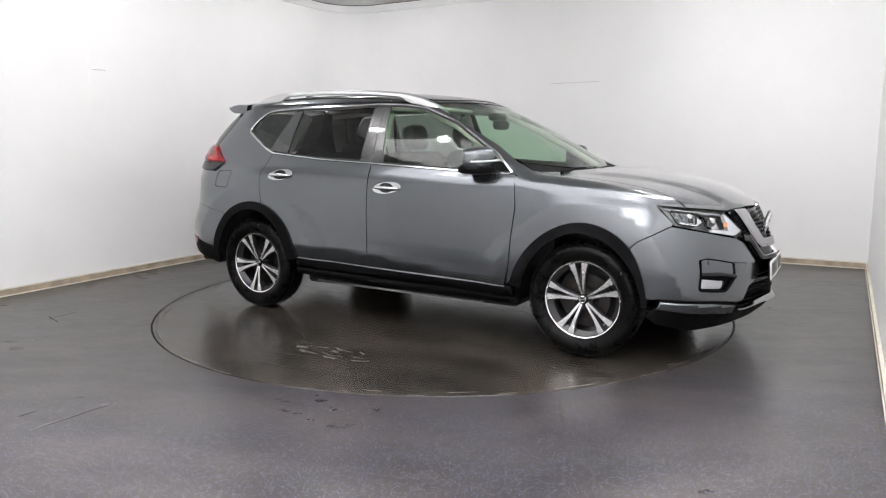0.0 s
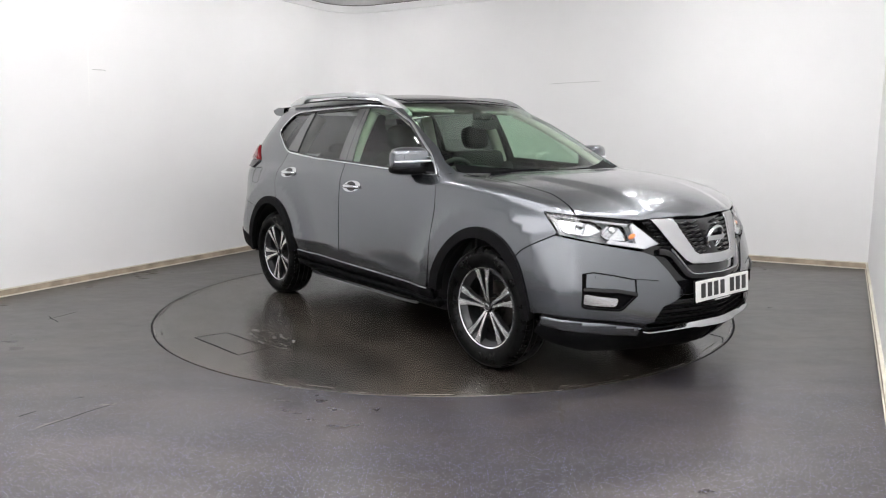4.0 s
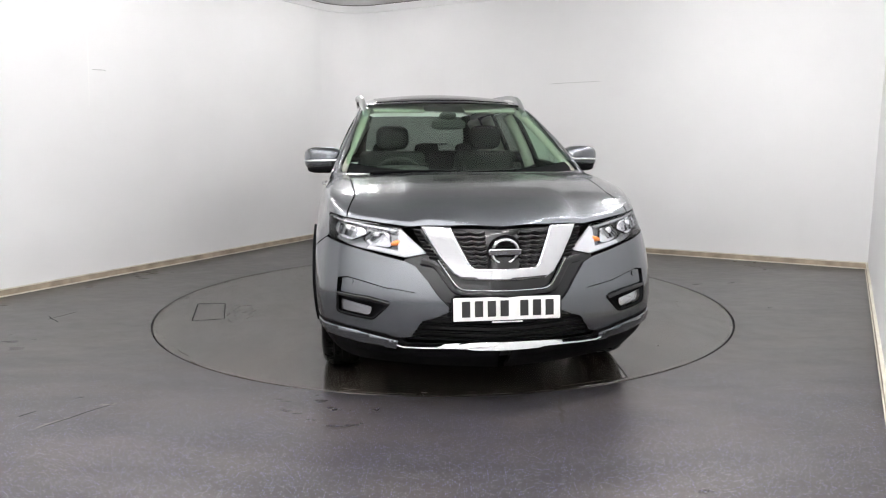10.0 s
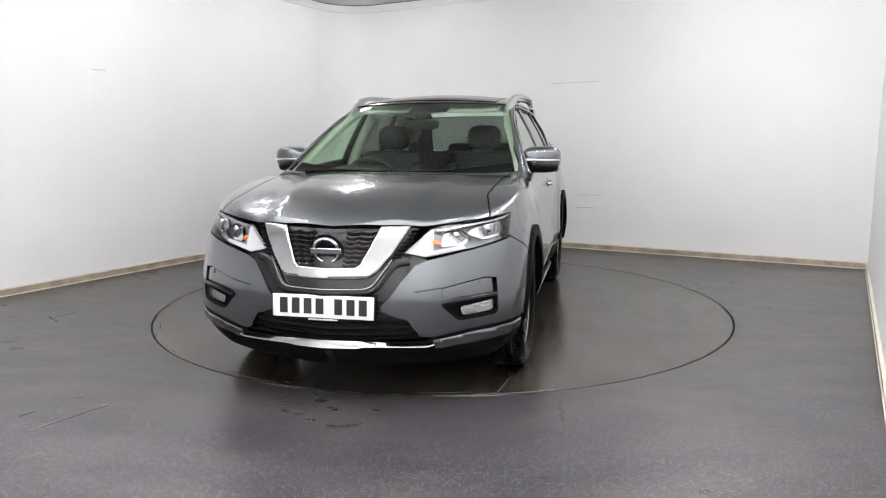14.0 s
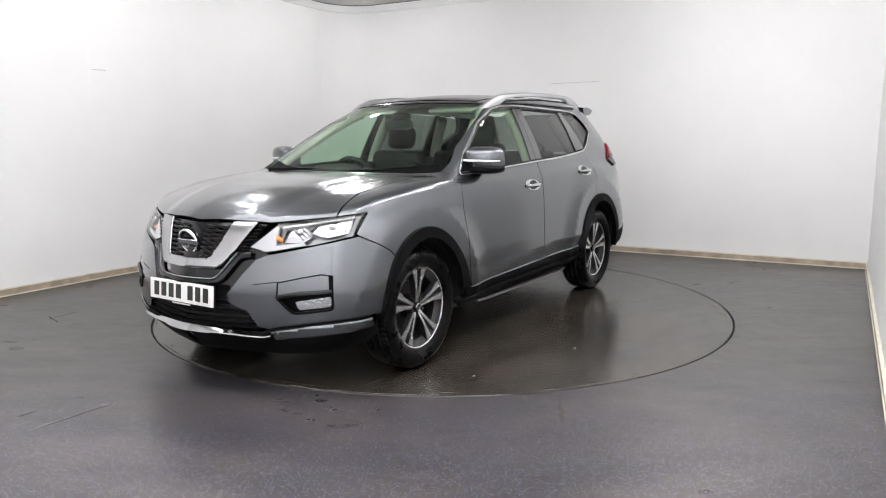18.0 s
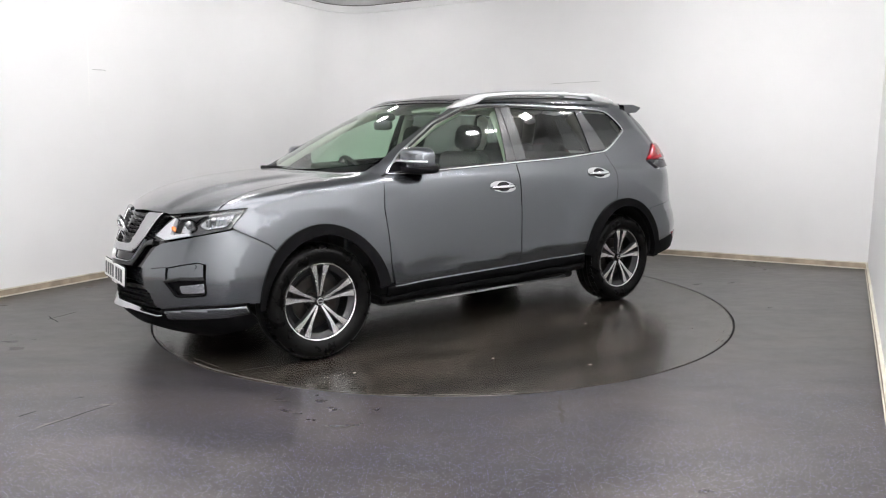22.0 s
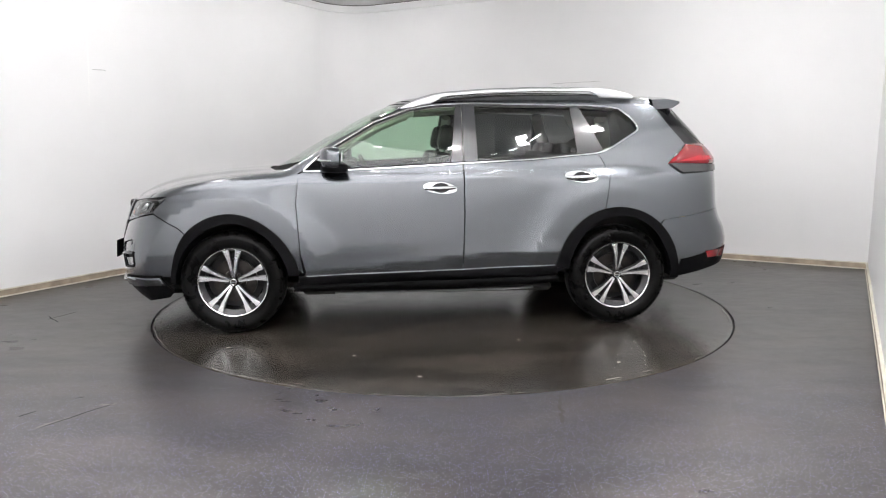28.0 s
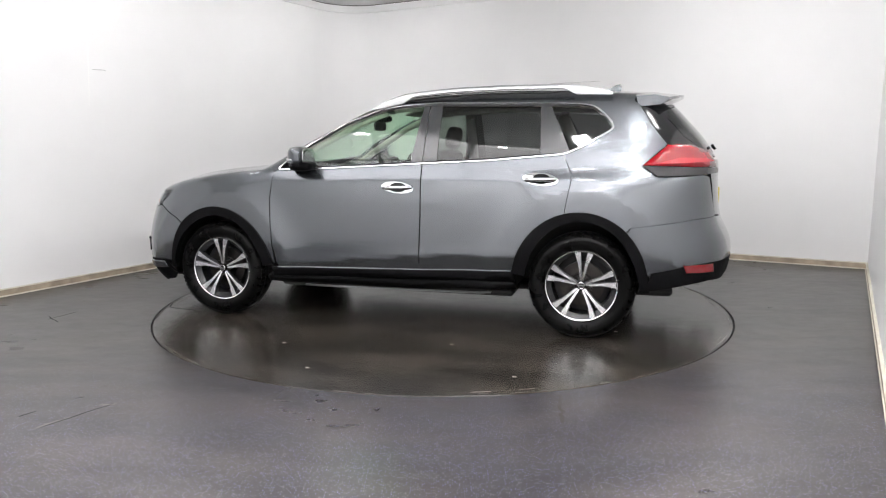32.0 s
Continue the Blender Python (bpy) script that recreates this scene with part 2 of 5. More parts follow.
def body(p):
    """Below 0 inside the car's outer skin, above 0 outside; p is an array of points."""
    x, y, z = p[:, 0], np.abs(p[:, 1]), p[:, 2]
    w = WIDTH(z)
    w = w + 0.022 * np.exp(-((x + 0.45) / 0.85) ** 2) * step01(z, 1.0, 1.2)
    # wheel arches swell out to a soft crease round each arch
    for cx, rc in ((1.3525, 0.585), (-1.3525, 0.63)):
        t = np.clip((np.hypot(x - cx, z - 0.352) - rc) / 0.22, 0, 1)
        w = w + 0.027 * (1 - t) ** 2
    # doors: hollow above a rising lower crease, tucked under below it
    crease = np.interp(x, DOOR_CREASE_X, DOOR_CREASE_Z)
    amid = step01(x, -1.10, -0.80) * (1 - step01(x, 0.25, 0.95))
    w = w + amid * (0.006 * np.exp(-((z - crease) / 0.05) ** 2) - 0.20 * np.clip(crease - z, 0, 0.10))
    w = w - 0.030 * np.exp(-((z - 0.95) / 0.11) ** 2) * step01(x, 1.3, 1.85)
    xf, xr = NOSE(z), TAIL(z)
    uf = np.maximum((x - 1.1) / (xf - 1.1), 0)
    ur = np.maximum((-1.2 - x) / (-1.2 - xr), 0)
    s = w * PLAN_FRONT(uf) * np.maximum(1 - ur ** 7.2, 0) ** 0.43
    s = s - np.maximum(x - xf, 0) - np.maximum(xr - x, 0)
    t = TOP(x + 0.21 * y ** 2 * step01(x, -0.6, 0.5)) - CROWN(x) * y ** 2
    t = t + 0.014 * step01(x, 1.05, 1.4) * (1 - step01(y, 0.30 + 0.10 * (2.2 - x), 0.42 + 0.16 * (2.2 - x)))
    # the nose is blunt on the centre line
    blunt = np.exp(-(y / 0.25) ** 2) * (x > 1.0)
    g1, g2 = np.sqrt(y * y + 0.0144 * blunt) - 0.12 * blunt - s, z - t
    k = 0.052
    h = np.maximum(k - np.abs(g1 - g2), 0) / k
    return np.maximum(g1, g2) + h * h * k * 0.25


def body_normal(p, e=0.004):
    g = np.empty_like(p)
    for i in range(3):
        d = np.zeros(3)
        d[i] = e
        g[:, i] = body(p + d) - body(p - d)
    return g / np.maximum(np.linalg.norm(g, axis=1, keepdims=True), 1e-9)


def onto(p, way):
    """The points moved along way (which points outwards) onto the skin."""
    way = np.asarray(way, float) / np.linalg.norm(way)
    o = p - way * (p @ way)[:, None] + way * 3.2
    s_hit = np.full(len(p), 3.2)
    done = np.zeros(len(p), bool)
    for s in np.arange(0.4, 3.3, 0.02):
        new_hit = ~done & (body(o - way * s) < 0)
        s_hit[new_hit] = s
        done |= new_hit
    lo, hi = s_hit - 0.02, s_hit.copy()
    for _ in range(22):
        mid = (lo + hi) / 2
        inside = body(o - way * mid[:, None]) < 0
        hi = np.where(inside, mid, hi)
        lo = np.where(inside, lo, mid)
    return o - way * hi[:, None]

# ---------------------------------------------------------------- mesh helpers
from mathutils.geometry import delaunay_2d_cdt


def mesh_object(name, verts, faces, mat, parent=None, label="", normals=None, smooth=True):
    me = bpy.data.meshes.new(name)
    me.from_pydata([tuple(v) for v in verts], [], [tuple(f) for f in faces])
    if smooth:
        me.polygons.foreach_set("use_smooth", [True] * len(me.polygons))
    me.materials.append(mat)
    me.update()
    if normals is not None:
        me.normals_split_custom_set_from_vertices([tuple(n) for n in normals])
    ob = new(name, me)
    ob.parent = parent
    if label:
        tagged(ob, label)
    return ob


def part(name, bm, mat, parent, label="", smooth=True, angle=40):
    """Links a bmesh as one mesh object under a thing or a part."""
    me = bpy.data.meshes.new(name)
    bmesh.ops.recalc_face_normals(bm, faces=bm.faces)
    for f in bm.faces:
        f.smooth = smooth
    if smooth:
        for e in bm.edges:
            if len(e.link_faces) == 2 and e.calc_face_angle(0) > radians(angle):
                e.smooth = False
    bm.to_mesh(me)
    bm.free()
    me.materials.append(mat)
    ob = new(name, me)
    ob.parent = parent
    if label:
        tagged(ob, label)
    return ob


def box(bm, size, m=Matrix(), bevel=0.0, segments=2):
    r = bmesh.ops.create_cube(bm, size=1.0, matrix=m @ Matrix.Diagonal((*size, 1)))
    if bevel:
        es = list({e for v in r["verts"] for e in v.link_edges})
        bmesh.ops.bevel(bm, geom=es, offset=bevel, segments=segments, affect="EDGES", profile=0.5)


def tube(bm, points, radius, sides=10, closed=False, flat=1.0):
    """A round bar along points; radius may be a list; flat squeezes it along z."""
    pts = [Vector(p) for p in points]
    n = len(pts)
    rad = radius if isinstance(radius, (list, tuple)) else [radius] * n
    rings = []
    for i, p in enumerate(pts):
        a = pts[(i - 1) % n] if closed or i else p
        b = pts[(i + 1) % n] if closed or i < n - 1 else p
        d = (b - a).normalized()
        ref = Vector((0, 0, 1)) if abs(d.z) < 0.95 else Vector((1, 0, 0))
        s = d.cross(ref).normalized()
        u = s.cross(d)
        rings.append([bm.verts.new(p + (s * math.cos(q) + u * math.sin(q) * flat) * rad[i]) for q in (2 * math.pi * k / sides for k in range(sides))])
    for i in range(n if closed else n - 1):
        r0, r1 = rings[i], rings[(i + 1) % n]
        for k in range(sides):
            bm.faces.new((r0[k], r0[(k + 1) % sides], r1[(k + 1) % sides], r1[k]))
    if not closed:
        bm.faces.new(rings[0])
        bm.faces.new(rings[-1])


def lathe(bm, profile, sides=48, m=Matrix(), closed=False):
    """Turns a profile of (radius, along) about the y axis."""
    rings = []
    for r, a in profile:
        rings.append([bm.verts.new(m @ Vector((r * math.cos(q), a, r * math.sin(q)))) for q in (2 * math.pi * k / sides for k in range(sides))])
    for i in range(len(rings) - (0 if closed else 1)):
        r0, r1 = rings[i], rings[(i + 1) % len(rings)]
        for k in range(sides):
            bm.faces.new((r0[k], r0[(k + 1) % sides], r1[(k + 1) % sides], r1[k]))


def prism(bm, outline, a, b, m=Matrix()):
    """A flat plate: an outline in (x, z) from y = a to y = b."""
    v0 = [bm.verts.new(m @ Vector((x, a, z))) for x, z in outline]
    v1 = [bm.verts.new(m @ Vector((x, b, z))) for x, z in outline]
    n = len(outline)
    bm.faces.new(v0)
    bm.faces.new(v1[::-1])
    for i in range(n):
        bm.faces.new((v0[i], v0[(i + 1) % n], v1[(i + 1) % n], v1[i]))


def dense(loop, h, closed=True):
    out = []
    n = len(loop)
    for i in range(n if closed else n - 1):
        a, b = np.array(loop[i], float), np.array(loop[(i + 1) % n], float)
        k = max(1, int(round(np.linalg.norm(b - a) / h)))
        out += [a + (b - a) * j / k for j in range(k)]
    if not closed:
        out.append(np.array(loop[-1], float))
    return np.array(out)


def rounded(loop, r, closed=True):
    """Corners cut round with the radius r (quadratic curves)."""
    out = []
    n = len(loop)
    for i, p in enumerate(loop):
        p = np.array(p, float)
        if not closed and i in (0, n - 1):
            out.append(p)
            continue
        a, b = np.array(loop[i - 1], float), np.array(loop[(i + 1) % n], float)
        la, lb = np.linalg.norm(a - p), np.linalg.norm(b - p)
        qa, qb = p + (a - p) * min(r / la, 0.45), p + (b - p) * min(r / lb, 0.45)
        out += [qa * (1 - t) ** 2 + 2 * p * t * (1 - t) + qb * t * t for t in (0, 0.25, 0.5, 0.75, 1)]
    return out


def area2(q):
    return 0.5 * np.sum(q[:, 0] * np.roll(q[:, 1], -1) - np.roll(q[:, 0], -1) * q[:, 1])


def shrink(q, d):
    """A closed outline moved inwards by d."""
    if area2(q) < 0:
        q = q[::-1]
    t = np.roll(q, -1, 0) - np.roll(q, 1, 0)
    t /= np.maximum(np.linalg.norm(t, axis=1, keepdims=True), 1e-9)
    return q + np.stack([-t[:, 1], t[:, 0]], 1) * d


def inside(q, pts):
    x, y = pts[:, 0][:, None], pts[:, 1][:, None]
    x0, y0, x1, y1 = q[:, 0], q[:, 1], np.roll(q[:, 0], -1), np.roll(q[:, 1], -1)
    hit = ((y0 > y) != (y1 > y)) & (x < (x1 - x0) * (y - y0) / (y1 - y0 + 1e-12) + x0)
    return hit.sum(1) % 2 == 1


def fill(outer, holes, h):
    """Triangles that fill an outline: points, faces and the loops of its rims."""
    loops = [outer, *holes]
    pts, edges, rims = [], [], []
    for q in loops:
        s = len(pts)
        n = len(q)
        pts += [tuple(v) for v in q]
        edges += [(s + i, s + (i + 1) % n) for i in range(n)]
        rims.append(list(range(s, s + n)))
    lo, hi = outer.min(0), outer.max(0)
    gx, gy = np.meshgrid(np.arange(lo[0] + h / 2, hi[0], h), np.arange(lo[1] + h / 2, hi[1], h))
    g = np.stack([gx.ravel(), gy.ravel()], 1)
    if len(g):
        ok = inside(outer, g)
        for q in holes:
            ok &= ~inside(q, g)
        rim = np.array(pts)
        g = g[ok]
        if len(g):
            d = np.sqrt(((g[:, None] - rim[None]) ** 2).sum(-1)).min(1)
            pts += [tuple(v) for v in g[d > 0.5 * h]]
    v, _, f, ov, _, _ = delaunay_2d_cdt([Vector(q) for q in pts], edges, [], 0, 1e-6)
    v = np.array([tuple(q) for q in v])
    f = [tuple(t) for t in f]
    c = np.array([v[list(t)].mean(0) for t in f])
    ok = inside(outer, c)
    for q in holes:
        ok &= ~inside(q, c)
    where = {}
    for i, src in enumerate(ov):
        for s in src:
            where[s] = i
    return v, [t for t, k in zip(f, ok) if k], [[where[i] for i in r] for r in rims]


def basis(way):
    w = np.array(way, float) / np.linalg.norm(way)
    up = np.array((0, 0, 1.0)) if abs(w[2]) < 0.9 else np.array((-1.0, 0, 0))
    e1 = np.cross(up, w)
    e1 /= np.linalg.norm(e1)
    return w, e1, np.cross(w, e1)


SIDE, FRONT, CORNER, REAR, REAR_CORNER, ABOVE, SCREEN = (0, 1, 0), (1, 0, 0.0), (0.80, 0.60, 0), (-1, 0, 0.25), (-0.75, 0.66, 0), (0, 0, 1), (0.55, 0, 0.84)


def skin(name, outline, way, mat, parent, label="", gap=0.0, proud=0.0, rim=0.02, h=0.035, holes=(), sym=False, both=False, mirror=False, soft=0.0, hole_rim=True, dome=0.0):
    """A panel of the car's skin. outline: rough points (x, y, z) round it, seen along way; they are carried onto the skin.
    sym: half an outline from centre line to centre line, doubled; both: also its mirror image in the same mesh; mirror: the other side alone."""
    w, e1, e2 = basis(way)
    flat = lambda pts: [(float(np.dot(p, e1)), float(np.dot(p, e2))) for p in pts]
    if sym:
        outline = list(outline) + [(x, -y, z) for x, y, z in outline[::-1] if abs(y) > 1e-6]
    q = flat(outline)
    if soft:
        q = rounded(q, soft)
    q = dense(q, h)
    if area2(q) < 0:
        q = q[::-1]
    q = shrink(q, gap) if gap else q
    hq = []
    for hole in holes:
        r = flat(hole)
        r = dense(rounded(r, soft) if soft else r, h)
        hq.append(r if area2(r) > 0 else r[::-1])
    v2, faces, rims = fill(q, hq, h)
    p = onto(v2[:, :1] * e1 + v2[:, 1:] * e2, way)
    n = body_normal(p)
    p = p + n * proud
    n_out = n.copy()
    if dome:
        # a rounded border: the rim sinks and its shading turns outwards
        for loop in rims:
            q = p[loop]
            t = np.roll(q, -1, 0) - np.roll(q, 1, 0)
            t /= np.maximum(np.linalg.norm(t, axis=1, keepdims=True), 1e-9)
            o = np.cross(t, n[loop])
            n_out[loop] = (n[loop] + 1.1 * o) / np.linalg.norm(n[loop] + 1.1 * o, axis=1, keepdims=True)
        for loop in rims:
            p[loop] = p[loop] - n[loop] * dome
    # face the triangles outwards
    out = []
    for a, b, c in faces:
        nn = np.cross(p[b] - p[a], p[c] - p[a])
        out.append((a, b, c) if nn @ n[a] > 0 else (a, c, b))
    verts, norms = [*p], [*n_out]
    if rim:
        for k, loop in enumerate(rims):
            if k and not hole_rim:
                continue
            s = len(verts)
            m = len(loop)
            c = p[loop].mean(0)
            for dd in (0, rim):
                for i in range(m):
                    a, b = p[loop[i - 1]], p[loop[(i + 1) % m]]
                    t = (b - a) / max(np.linalg.norm(b - a), 1e-9)
                    o = np.cross(t, n[loop[i]])
                    if k:
                        o = -o
                    o = np.cross(t, n[loop[i]])
                    verts.append(p[loop[i]] - n[loop[i]] * dd)
                    norms.append(o / max(np.linalg.norm(o), 1e-9))
            for i in range(m):
                j = (i + 1) % m
                out.append((s + i, s + m + i, s + m + j, s + j))
    verts, norms = np.array(verts), np.array(norms)
    flip = np.array((1, -1, 1))
    if mirror:
        return mesh_object(name, verts * flip, [f[::-1] for f in out], mat, parent, label, norms * flip)
    if both:
        k = len(verts)
        out = out + [tuple(i + k for i in f[::-1]) for f in out]
        verts, norms = np.concatenate([verts, verts * flip]), np.concatenate([norms, norms * flip])
    return mesh_object(name, verts, out, mat, parent, label, norms)


def sides(name, outline, way, mat, parent, **kw):
    """The panel on the left side and its twin on the right."""
    return skin(name, outline, way, mat, parent, **kw), skin(name, outline, way, mat, parent, mirror=True, **kw)


def band(name, path, way, width, height, mat, parent, label="", mirror=False, closed=False, soft=0.0, h=0.025, sink=0.002):
    """A raised strip along a path on the skin."""
    w, e1, e2 = basis(way)
    q = [(float(np.dot(p, e1)), float(np.dot(p, e2))) for p in path]
    if soft:
        q = rounded(q, soft, closed)
    q = dense(q, h, closed)
    p = onto(q[:, :1] * e1 + q[:, 1:] * e2, way)
    n = body_normal(p)
    m = len(p)
    t = np.roll(p, -1, 0) - np.roll(p, 1, 0)
    if not closed:
        t[0], t[-1] = p[1] - p[0], p[-1] - p[-2]
    t /= np.maximum(np.linalg.norm(t, axis=1, keepdims=True), 1e-9)
    b = np.cross(n, t)
    prof = [(-0.5, -sink), (-0.5, height * 0.6), (-0.3, height), (0.3, height), (0.5, height * 0.6), (0.5, -sink)]
    verts = np.concatenate([p + b * a * width + n * c for a, c in prof])
    faces = []
    for j in range(len(prof) - 1):
        for i in range(m if closed else m - 1):
            k = (i + 1) % m
            faces.append((j * m + i, j * m + k, (j + 1) * m + k, (j + 1) * m + i))
    if not closed:
        faces += [tuple(j * m for j in range(6)), tuple(j * m + m - 1 for j in range(6))]
    if mirror:
        verts = verts * np.array((1, -1, 1))
    bm = bmesh.new()
    vs = [bm.verts.new(v) for v in verts]
    for f in faces:
        bm.faces.new([vs[i] for i in f])
    return part(name, bm, mat, parent, label)

# ---------------------------------------------------------------- the room
# a rectangle turned by 29 degrees; u runs along the back wall, v from it towards the camera
CORNER_XY = Vector((-1.358, 4.574))
U = Vector((0.8735, -0.4868))
V = Vector((-0.4868, -0.8735))
ROOM_W, ROOM_D = 6.515, 8.95
TABLE_R = 2.231
CORNER_R = 0.55


def at(u, v):
    p = CORNER_XY + U * u + V * v
    return p.x, p.y


def wall(name, a, b, height=CEILING, thick=0.12):
    """A wall from a to b in the room's (u, v), its thickness outside."""
    bm = bmesh.new()
    a, b = Vector(at(*a)), Vector(at(*b))
    mid = Vector(at(ROOM_W / 2, ROOM_D / 2))
    d = (b - a).normalized()
    n = Vector((-d.y, d.x))
    if n.dot(mid - a) > 0:
        n = -n
    q = [a, b, b + n * thick, a + n * thick]
    lo = [bm.verts.new((p.x, p.y, -0.02)) for p in q]
    hi = [bm.verts.new((p.x, p.y, height + 0.02)) for p in q]
    bm.faces.new(lo)
    bm.faces.new(hi)
    for i in range(4):
        bm.faces.new((lo[i], lo[(i + 1) % 4], hi[(i + 1) % 4], hi[i]))
    ob = part(name, bm, WALL, None, smooth=False)
    return tagged(ob, "smooth white painted showroom wall with faint marks", "wall", kind="structure")


def skirting(a, b):
    """A worn timber skirting with a cream top edge along a wall."""
    a, b = Vector(at(*a)), Vector(at(*b))
    mid = Vector(at(ROOM_W / 2, ROOM_D / 2))
    d = (b - a).normalized()
    n = Vector((-d.y, d.x))
    if n.dot(mid - a) < 0:
        n = -n
    m = Matrix(((d.x, n.x, 0, a.x), (d.y, n.y, 0, a.y), (0, 0, 1, 0), (0, 0, 0, 1)))
    ln = (b - a).length
    bm = bmesh.new()
    box(bm, (ln, 0.016, 0.058), m @ Matrix.Translation((ln / 2, 0.008, 0.029)), 0.003, 1)
    base = tagged(part("baseboard", bm, SKIRT, None, smooth=False), "scuffed brown timber skirting along the white wall", "baseboard", kind="structure")
    bm = bmesh.new()
    box(bm, (ln, 0.020, 0.010), m @ Matrix.Translation((ln / 2, 0.010, 0.064)), 0.002, 1)
    part("top_edge", bm, SKIRT_EDGE, base, "cream painted top edge", smooth=False)
    bm = bmesh.new()
    box(bm, (ln, 0.006, 0.012), m @ Matrix.Translation((ln / 2, 0.0195, 0.006)), 0.002, 1)
    part("sealant", bm, SKIRT_EDGE, base, "pale sealant line on the floor", smooth=False)


def room():
    r = CORNER_R
    wall("wall_left", (0, r), (0, ROOM_D))
    wall("wall_back", (r, 0), (ROOM_W, 0))
    wall("wall_right", (ROOM_W, 0), (ROOM_W, ROOM_D))
    wall("wall_front", (0, ROOM_D), (ROOM_W, ROOM_D))
    # the rounded inner corner
    bm = bmesh.new()
    ring = [at(r - r * math.cos(a), r - r * math.sin(a)) for a in (math.pi / 2 * k / 10 for k in range(11))]
    outer = [at(r - (r + 0.12) * math.cos(a), r - (r + 0.12) * math.sin(a)) for a in (math.pi / 2 * k / 10 for k in range(11))]
    col = [[bm.verts.new((x, y, z)) for x, y in q] for q in (ring, outer) for z in (-0.02, CEILING + 0.02)]
    for k in range(10):
        for s, t in ((0, 1), (2, 3), (0, 2), (1, 3)):
            bm.faces.new((col[s][k], col[s][k + 1], col[t][k + 1], col[t][k]))
    tagged(part("wall_corner", bm, WALL, None), "rounded white corner between two walls", "wall", kind="structure")
    skirting((0, ROOM_D), (0, CORNER_R - 0.02))
    skirting((CORNER_R - 0.02, 0), (ROOM_W, 0))
    skirting((ROOM_W, 0), (ROOM_W, ROOM_D))
    # floor sheet with a round opening for the turntable
    outer = dense([at(-0.12, -0.12), at(ROOM_W + 0.12, -0.12), at(ROOM_W + 0.12, ROOM_D + 0.12), at(-0.12, ROOM_D + 0.12)], 0.5)
    if area2(outer) < 0:
        outer = outer[::-1]
    ring = np.array([((TABLE_R + 0.012) * math.cos(2 * math.pi * k / 180), (TABLE_R + 0.012) * math.sin(2 * math.pi * k / 180)) for k in range(180)])
    v, f, rims = fill(outer, [ring], 0.5)
    verts = [(x, y, 0.0) for x, y in v]
    loop = rims[1]
    s = len(verts)
    verts += [(v[i][0], v[i][1], -0.12) for i in loop]
    n = len(loop)
    f = [t if np.cross(v[t[1]] - v[t[0]], v[t[2]] - v[t[0]]) > 0 else t[::-1] for t in f]
    f += [(loop[i], loop[(i + 1) % n], s + (i + 1) % n, s + i) for i in range(n)]
    floor = tagged(mesh_object("floor", verts, f, FLOOR, smooth=False), "dark grey glitter vinyl floor with worn damp patches", "floor", kind="structure")
    bm = bmesh.new()
    lathe(bm, [(0.01, 0), (TABLE_R + 0.1, 0)], 96, Matrix.Translation((0, 0, -0.121)) @ Matrix.Rotation(radians(90), 4, "X"))
    part("pit", bm, PIT, floor, "black pit under the turntable")
    # ceiling
    bm = bmesh.new()
    box(bm, (ROOM_W + 0.5, ROOM_D + 0.5, 0.1), Matrix(((U.x, V.x, 0, at(ROOM_W / 2, ROOM_D / 2)[0]), (U.y, V.y, 0, at(ROOM_W / 2, ROOM_D / 2)[1]), (0, 0, 1, CEILING + 0.05), (0, 0, 0, 1))))
    tagged(part("ceiling", bm, CEIL, None, smooth=False), "off-white painted ceiling of the showroom", "ceiling", kind="structure")


LED = glow_material("led_diffuser", (1.0, 0.984, 0.992), 84.0)
# the next three glow in fill lights added to brighten walls and car
BIG_FILL = glow_material("large_fill_diffuser", (1.0, 0.984, 0.992), 4.4)
WALL_FILL = glow_material("wall_fill_diffuser", (1.0, 0.984, 0.992), 400.0)
SIDE_FILL = glow_material("side_fill_diffuser", (1.0, 0.984, 0.992), 140.0)
PAINTED_SHADE = material("painted_shade", (0.16, 0.155, 0.15), 0.7, vary=0.2, scale=8)
FRAME_WHITE = material("white_metal_frame", (0.75, 0.75, 0.75), 0.4)


BIG_RIM = ((0, 0.55, 1.12, 0.02), (0, -0.55, 1.12, 0.02), (0.55, 0, 0.02, 1.08), (-0.55, 0, 0.02, 1.08))


def cornice():
    """A shallow stepped cornice that follows the left wall, the rounded corner and the back wall."""
    r = CORNER_R
    path = [(0, ROOM_D)] + [(r - r * math.cos(a), r - r * math.sin(a)) for a in (math.pi / 2 * k / 12 for k in range(13))] + [(ROOM_W, 0)]
    ob = None
    # the thin upper strip is shade under the ceiling, put in as dark colour
    for name, z0, z1, d, mat in (("cornice", CEILING - 0.105, CEILING - 0.014, 0.022, WALL), ("painted_shadow_line", CEILING - 0.014, CEILING, 0.010, PAINTED_SHADE)):
        bm = bmesh.new()
        rings = []
        for i, (u, v) in enumerate(path):
            a, b = path[max(i - 1, 0)], path[min(i + 1, len(path) - 1)]
            du, dv = b[0] - a[0], b[1] - a[1]
            ln = math.hypot(du, dv)
            nu, nv = -dv / ln, du / ln
            q = [(u, v), (u + nu * d, v + nv * d)]
            rings.append([bm.verts.new((*at(*p), z)) for p, z in ((q[0], z0), (q[1], z0 + 0.004), (q[1], z1), (q[0], z1))])
        for p, q in zip(rings, rings[1:]):
            for k in range(4):
                bm.faces.new((p[k], p[(k + 1) % 4], q[(k + 1) % 4], q[k]))
        bm.faces.new(rings[0])
        bm.faces.new(rings[-1])
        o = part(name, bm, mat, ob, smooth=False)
        if ob is None:
            ob = tagged(o, "shallow white cornice under the ceiling", "cornice", kind="structure")


